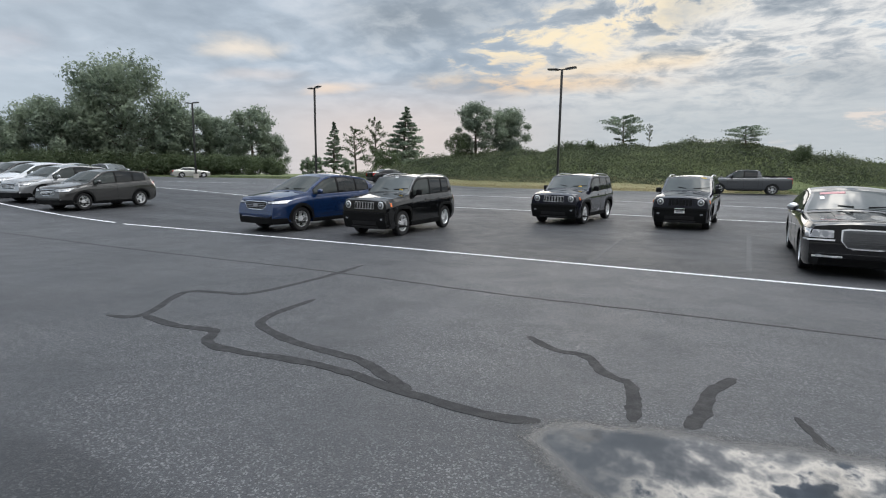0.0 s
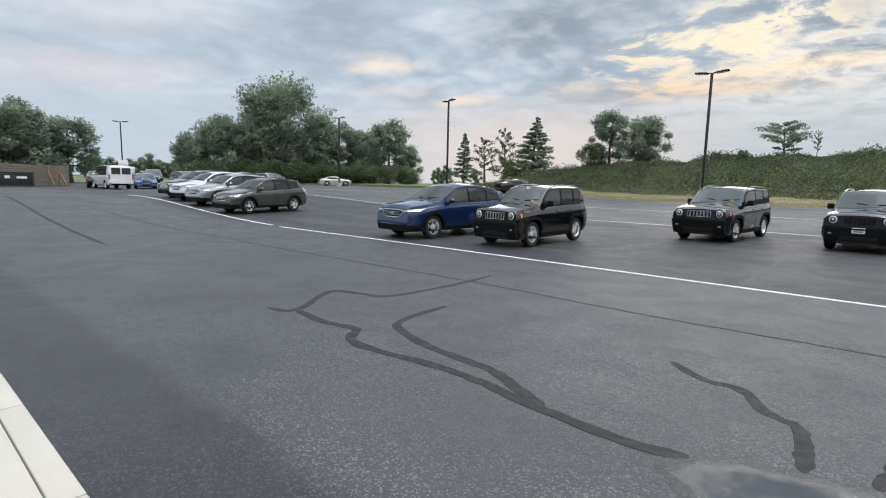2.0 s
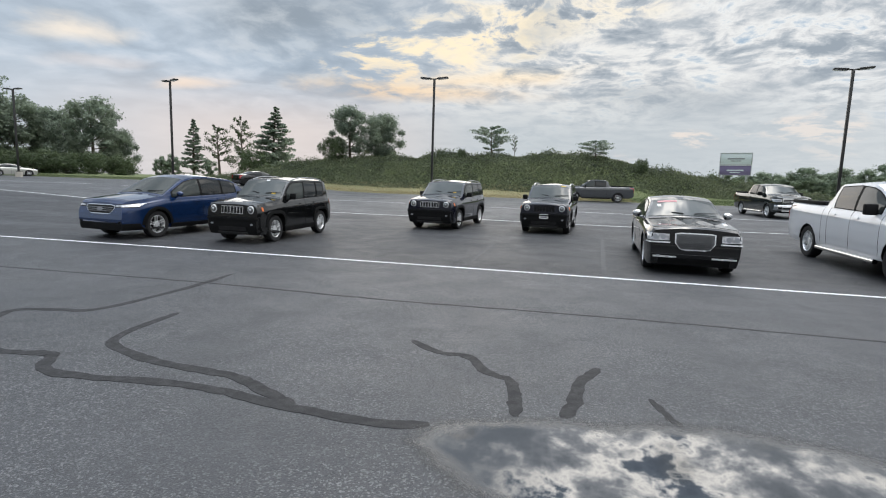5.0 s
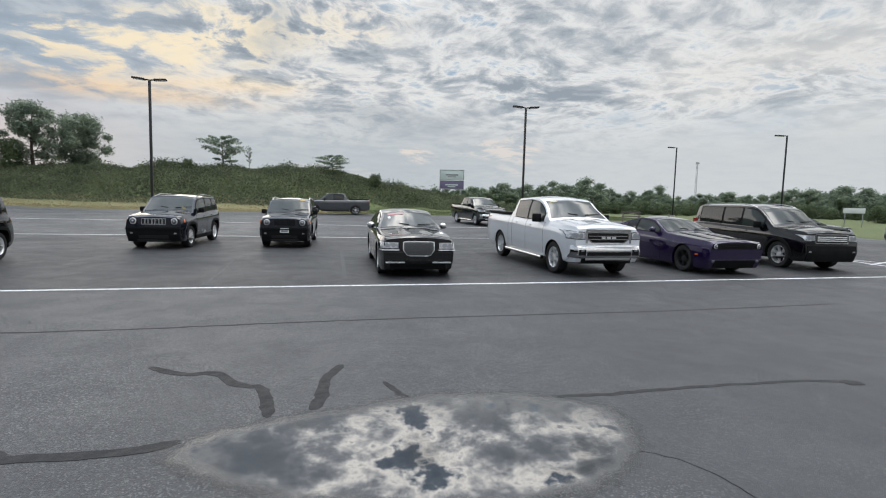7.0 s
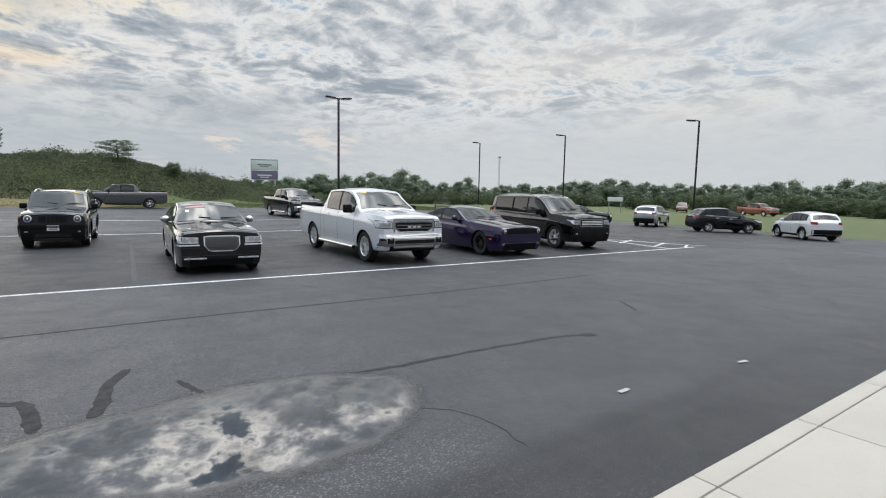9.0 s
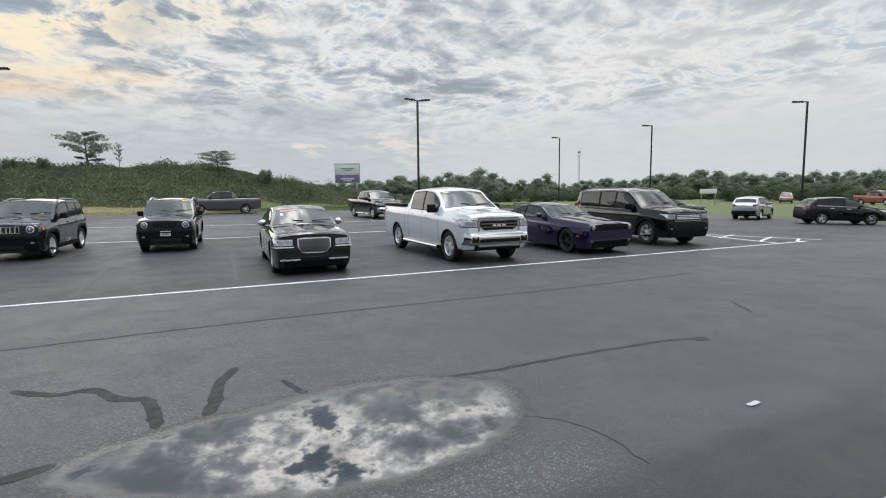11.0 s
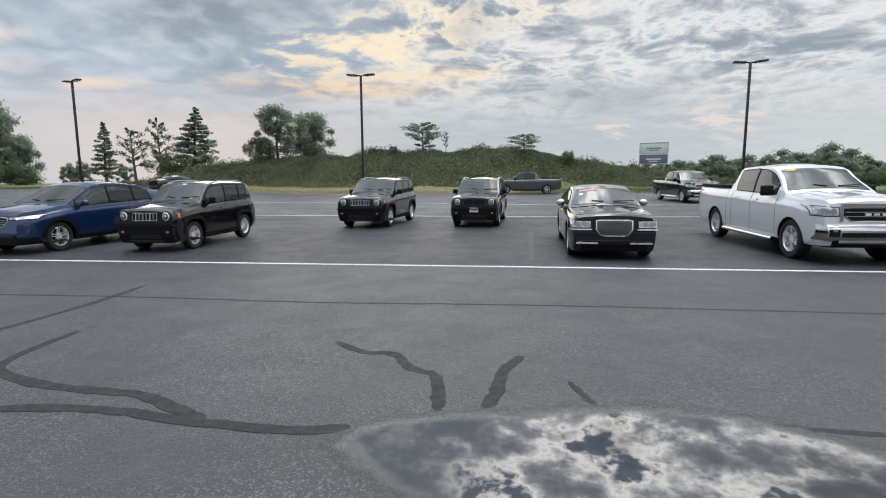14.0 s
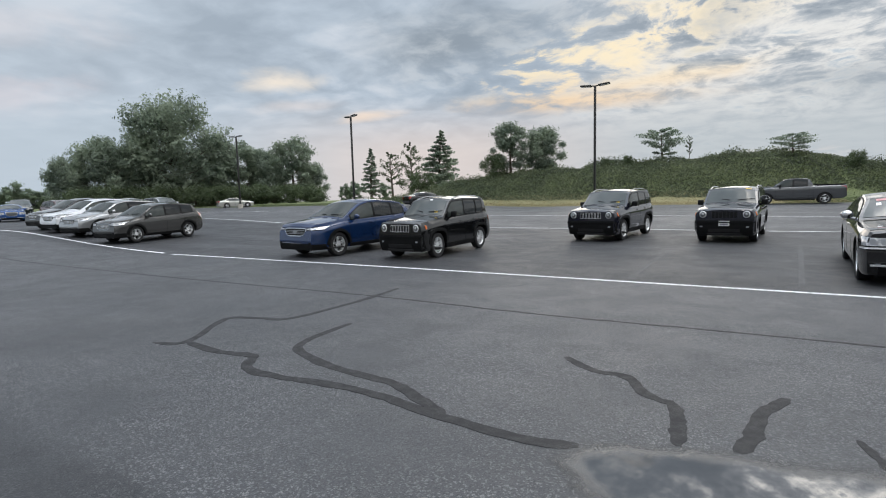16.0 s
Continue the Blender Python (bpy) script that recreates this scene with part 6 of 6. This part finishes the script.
def tree_mesh(seed, height, spread, trunk_h, leaves, leaf, mat, style="round", gaps=0.35, lobes=26):
    """Trunk with limbs, and a crown of leaf clumps at the limb ends."""
    rnd = np.random.RandomState(seed)
    root = new("tree")
    bm = bmesh.new()
    lean = rnd.uniform(-0.04, 0.04, 2) * height
    rbase = 0.018 * height + 0.05

    def axis(h):
        u = h / height
        return Vector((lean[0] * u + 0.012 * height * math.sin(5 * u + seed), lean[1] * u + 0.012 * height * math.cos(4 * u + seed), h))
    N = 9
    top = height * (0.97 if style == "pine" else 0.80)
    for i in range(N):
        a, b = axis(top * i / N), axis(top * (i + 1) / N)
        tube(bm, a, b, rbase * (1 - 0.92 * i / N), rbase * (1 - 0.92 * (i + 1) / N), 8)
    pts, facing = [], None
    if style == "round":
        clumps, crown, facing = lobed_crown(rnd, height, spread, trunk_h, lobes, leaves, gaps)
        pts.append(crown)
        for p, r in clumps:
            h = max(trunk_h * 0.8, min(top * 0.95, p[2] - 0.55 * math.hypot(p[0], p[1])))
            a, end = axis(h), Vector(p)
            bend = a.lerp(end, 0.5) + Vector((0, 0, -0.04 * height))
            r0 = rbase * 0.42 * (1 - 0.6 * h / height)
            tube(bm, a, bend, r0, r0 * 0.6, 5)
            tube(bm, bend, end, r0 * 0.6, r0 * 0.25, 5)
    else:
        limbs = {"pine": 52, "sparse": 18, "airy": 22}[style]
        tips = []
        for i in range(limbs):
            u = (i + 0.5) / limbs
            h = trunk_h + (top - trunk_h) * u
            if style == "pine":
                reach = spread * (1.02 - u) ** 0.8 * rnd.uniform(0.7, 1.1)
                rise = rnd.uniform(-0.05, 0.2)
            elif style == "airy":
                reach = spread * (0.55 + 0.45 * math.sin(math.pi * u)) * rnd.uniform(0.75, 1.1)
                rise = rnd.uniform(0.15, 0.4)
            else:
                reach = spread * (math.sin(math.pi * min(1, 0.16 + 0.78 * u)) ** 0.7) * rnd.uniform(0.55, 1.05)
                rise = rnd.uniform(0.3, 0.8)
            ang = i * 2.4 + rnd.uniform(-0.5, 0.5)
            a = axis(h)
            d = Vector((math.cos(ang), math.sin(ang), rise))
            bend = a + d * reach * 0.5 + Vector((0, 0, reach * 0.05))
            end = a + d * reach * 0.92
            end.z = min(end.z, height * 0.98)
            r0 = rbase * 0.45 * (1 - 0.75 * u)
            tube(bm, a, bend, r0, r0 * 0.6, 5)
            tube(bm, bend, end, r0 * 0.6, r0 * 0.2, 5)
            for f in (0.4, 0.6, 0.8, 1.0):
                tips.append((a.lerp(end, f), reach * {"pine": 0.30, "sparse": 0.26, "airy": 0.30}[style] * (0.7 + 0.5 * f)))
        per = max(4, leaves // len(tips))
        for p, rad in tips:
            if rnd.uniform() < gaps * 0.4:
                continue
            k = rnd.normal(size=(per, 3))
            k /= np.linalg.norm(k, axis=1)[:, None]
            k *= rnd.uniform(0.25, 1.0, (per, 1)) * rad
            k[:, 2] *= {"pine": 0.45, "sparse": 0.7, "airy": 0.35}[style]
            q = k + np.array(p)
            pts.append(q[q[:, 2] > 0.15])
    part("trunk", bm, M["bark"], root)
    v, f = leaf_quads(np.concatenate(pts), leaf, rnd, 0.6, facing)
    raw_object("crown", v, f, mat, root)
    return root


def plant(proto, x, y, scale, turn, label, z=None, squash=1.0, group="trees round the lot"):
    z = land_height(x, y) - 0.05 if z is None else z
    m = pose(x, y, z, 0, 0, turn) @ Matrix.Diagonal((scale * squash, scale * squash, scale, 1))
    if proto.get("used"):
        ob = copy_thing(proto, m)
        ob.matrix_basis = m
    else:
        ob = proto
        proto["used"] = True
        proto.matrix_basis = m
    tagged(ob, label, "tree", group)
    return ob


oak = tree_mesh(11, 17.0, 8.0, 2.0, 56000, 0.20, M["leaf_hazed"], "round", 0.64, 36)
maple = tree_mesh(12, 12.0, 4.6, 0.0, 30000, 0.16, M["leaf_hazed"], "round", 0.42, 30)
ragged = tree_mesh(13, 12.0, 3.6, 1.4, 18000, 0.15, M["leaf_hazed"], "round", 0.58, 22)
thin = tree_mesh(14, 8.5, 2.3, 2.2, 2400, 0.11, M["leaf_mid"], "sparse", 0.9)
cedar = tree_mesh(15, 9.0, 2.9, 0.8, 14000, 0.14, M["leaf_hazed"], "pine", 0.2)
spruce = tree_mesh(16, 7.0, 1.7, 0.8, 5000, 0.13, M["leaf_hazed"], "pine", 0.5)
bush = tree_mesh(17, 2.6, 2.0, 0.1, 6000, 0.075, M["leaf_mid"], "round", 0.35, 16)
sapling = tree_mesh(21, 4.2, 2.2, 0.9, 5200, 0.085, M["leaf_hazed"], "airy", 0.5)
wood_a = tree_mesh(18, 9.0, 3.6, -1.0, 15000, 0.17, M["leaf_far_hazed"], "round", 0.35, 24)
wood_b = tree_mesh(19, 9.0, 3.2, -1.0, 13000, 0.17, M["leaf_far_hazed"], "round", 0.42, 20)


def polar(az, d):
    return d * math.sin(radians(az)), d * math.cos(radians(az))


def plant_at(proto, az, d, top_el, base_h, turn, label, squash=1.0):
    """Plant so that the top stands at a given elevation seen from the walk."""
    x, y = polar(az, d)
    z = land_height(x, y) - 0.05
    tall = 1.63 + d * math.tan(radians(top_el)) - z
    plant(proto, x, y, tall / base_h, turn, label, z, squash)


BROAD = "broad dark green deciduous tree in full summer leaf"
plant_at(oak, -58.8, 98, 10.2, 17, 20, BROAD)
plant_at(maple, -64.5, 97, 7.0, 12, 70, BROAD)
plant_at(maple, -67.3, 99, 5.0, 12, 170, BROAD, 0.9)
plant_at(maple, -53.0, 101, 6.9, 12, 10, BROAD, 1.1)
plant_at(ragged, -47.6, 99, 7.4, 12, 40, "ragged tall tree with gaps in its dark crown", 1.15)
plant_at(maple, -50.3, 106, 6.0, 12, 250, BROAD)
plant_at(maple, -45.6, 103, 4.6, 12, 120, BROAD, 0.95)
plant_at(maple, -55.8, 108, 6.4, 12, 300, BROAD)
plant_at(maple, -61.5, 106, 6.5, 12, 200, BROAD)
for a, e, q, tn in ((-66.5, 2.9, 1.5, 0), (-64.4, 3.2, 1.5, 10), (-62.5, 3.0, 1.6, 50), (-57.0, 3.2, 1.5, 90), (-51.5, 3.3, 1.5, 140), (-49.5, 3.0, 1.5, 110), (-47.8, 3.1, 1.6, 20), (-54.0, 3.0, 1.6, 200), (-60.0, 3.2, 1.5, 77), (-45.6, 2.8, 1.6, 31), (-55.6, 3.1, 1.4, 161), (-52.8, 2.9, 1.4, 231)):
    plant_at(bush, a, 93, e * 0.62, 2.6, tn, "low green shrub along the tree belt", q * 0.85)
plant_at(spruce, -39.1, 92, 5.7, 7, 0, "slim dark conifer standing alone")
plant_at(thin, -36.9, 92, 6.1, 8.5, 30, "thin leafed young tree with bare gaps")
plant_at(thin, -34.7, 92, 7.2, 8.5, 140, "thin leafed young tree with bare gaps", 0.8)
plant_at(cedar, -31.5, 90, 7.5, 9, 0, "full conical cedar tree", 1.15)
plant_at(bush, -33.9, 86, 3.0, 2.6, 60, "low green shrub under the cedar", 0.9)
plant_at(ragged, -23.6, 68, 8.4, 12, 200, "ragged tall tree with gaps in its dark crown", 1.2)
plant_at(maple, -20.2, 69, 7.8, 12, 80, "rounded dark tree on the mound", 1.05)
plant_at(bush, -25.6, 67, 4.8, 2.6, 0, "dark shrub beside the mound trees", 0.75)
plant_at(sapling, -8.2, 63, 6.9, 4.2, 45, "spreading young tree with layered airy branches on the mound", 0.95)
plant_at(sapling, 2.9, 61, 5.3, 4.2, 10, "flat-topped leafy bush on top of the mound", 1.5)
plant_at(thin, -5.7, 64, 6.0, 8.5, 75, "bare spindly sapling on the mound", 0.5)
for a, e in ((-11.5, 3.9), (-13.6, 3.7), (7.5, 3.2)):
    plant_at(bush, a, 62, e, 2.6, a * 37, "small weedy shrub on the mound", 0.8)
# far left
plant_at(maple, -81.5, 88, 7.0, 12, 15, BROAD, 1.2)
plant_at(ragged, -77.2, 90, 5.6, 12, 280, "ragged grey-green tree with bare limbs", 1.5)
plant_at(maple, -84.5, 90, 6.5, 12, 200, BROAD, 1.2)
plant_at(maple, -79.4, 95, 4.6, 12, 100, BROAD, 1.2)
for i, a in enumerate((-75.5, -74.0, -72.5, -71.2, -70.0, -69.0, -86, -88)):
    plant_at(wood_a if i % 2 else wood_b, a, 180, 1.8 + 0.5 * (i % 3 == 0), 9, 40 * i, "distant green tree at the field's edge", 1.2)
for i, a in enumerate((-42.0, -41.0, -37.8, -30.2, -33.0, -27.0)):
    plant_at(wood_b, a, 240, 1.9 + 0.25 * (i % 2), 9, 60 * i, "distant tree on the skyline", 1.0)
# the wood across the fields on the right
rw = np.random.RandomState(5)
az = 13.0
i = 0
while az < 92:
    el = curve([(13, 1.7), (18, 2.2), (24, 2.3), (28, 2.6), (30.6, 3.6), (32.0, 2.2), (34.5, 1.5), (37.7, 2.3), (39.5, 1.5), (41.5, 2.0), (46, 1.8), (52, 2.5), (56, 2.2), (60, 1.9), (64, 1.8), (67, 2.1), (92, 2.4)], az)
    el *= 1 + rw.uniform(-0.16, 0.14)
    d = rw.uniform(130, 165)
    plant_at((wood_a, wood_b)[i % 2], az, d, el, 9, rw.uniform(0, 360), "leafy tree in the far hedgerow wood", rw.uniform(1.15, 1.6))
    if i % 2 == 0:
        plant_at((wood_b, wood_a)[i % 2], az + 0.5, d - 18, el * 0.62, 9, rw.uniform(0, 360), "lower leafy tree before the far wood", rw.uniform(1.2, 1.6))
    az += rw.uniform(0.8, 1.5)
    i += 1
# scrub in the field before the wood
az = 27.0
while az < 92:
    plant_at(bush, az, rw.uniform(98, 116), rw.uniform(0.35, 1.0), 2.6, rw.uniform(0, 360), "low green scrub in the field before the wood", rw.uniform(1.1, 1.7))
    az += rw.uniform(1.1, 2.0)


def weeds():
    """Rank weeds and brambles over the mound, and a mown grass fringe."""
    rnd = np.random.RandomState(3)
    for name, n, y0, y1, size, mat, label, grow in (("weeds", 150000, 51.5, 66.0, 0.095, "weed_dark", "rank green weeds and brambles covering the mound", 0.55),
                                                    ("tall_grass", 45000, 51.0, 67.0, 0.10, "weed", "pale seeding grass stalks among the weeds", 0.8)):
        xs = rnd.uniform(-48, 32, n)
        ys = rnd.uniform(y0, y1, n)
        pts = []
        for x, y in zip(xs, ys):
            clump = noise.noise((x * 0.28, y * 0.28, 1.7)) + 0.6 * noise.noise((x * 0.8, y * 0.8, 4.2))
            start = 52.6 + 4.6 * smooth_step(-1, 8, x) + 0.7 * noise.noise((x * 0.35, 2.0, 5.0))
            if y < start - 0.5:
                continue
            fade = smooth_step(start, start + 3, y)
            pts.append((x, y, land_height(x, y) + rnd.uniform(0, grow) * fade * (0.35 + 1.7 * max(0, clump + 0.1))))
        v, f = leaf_quads(np.array(pts), size, rnd, 0.45)
        tagged(raw_object(name, v, f, M[mat]), label, "weeds", kind="stuff")
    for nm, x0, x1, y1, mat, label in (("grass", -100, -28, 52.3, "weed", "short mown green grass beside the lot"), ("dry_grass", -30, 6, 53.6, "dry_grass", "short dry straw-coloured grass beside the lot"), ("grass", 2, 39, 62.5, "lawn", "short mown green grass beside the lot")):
        n = int((x1 - x0) * 70 * (y1 - 46.55))
        pts = [(x, y, land_height(x, y) + rnd.uniform(0, 0.07)) for x, y in zip(rnd.uniform(x0, x1, n), rnd.uniform(46.55, y1, n))]
        v, f = leaf_quads(np.array(pts), 0.075, rnd, 0.2)
        tagged(raw_object(nm, v, f, M[mat]), label, "grass", kind="stuff")


weeds()
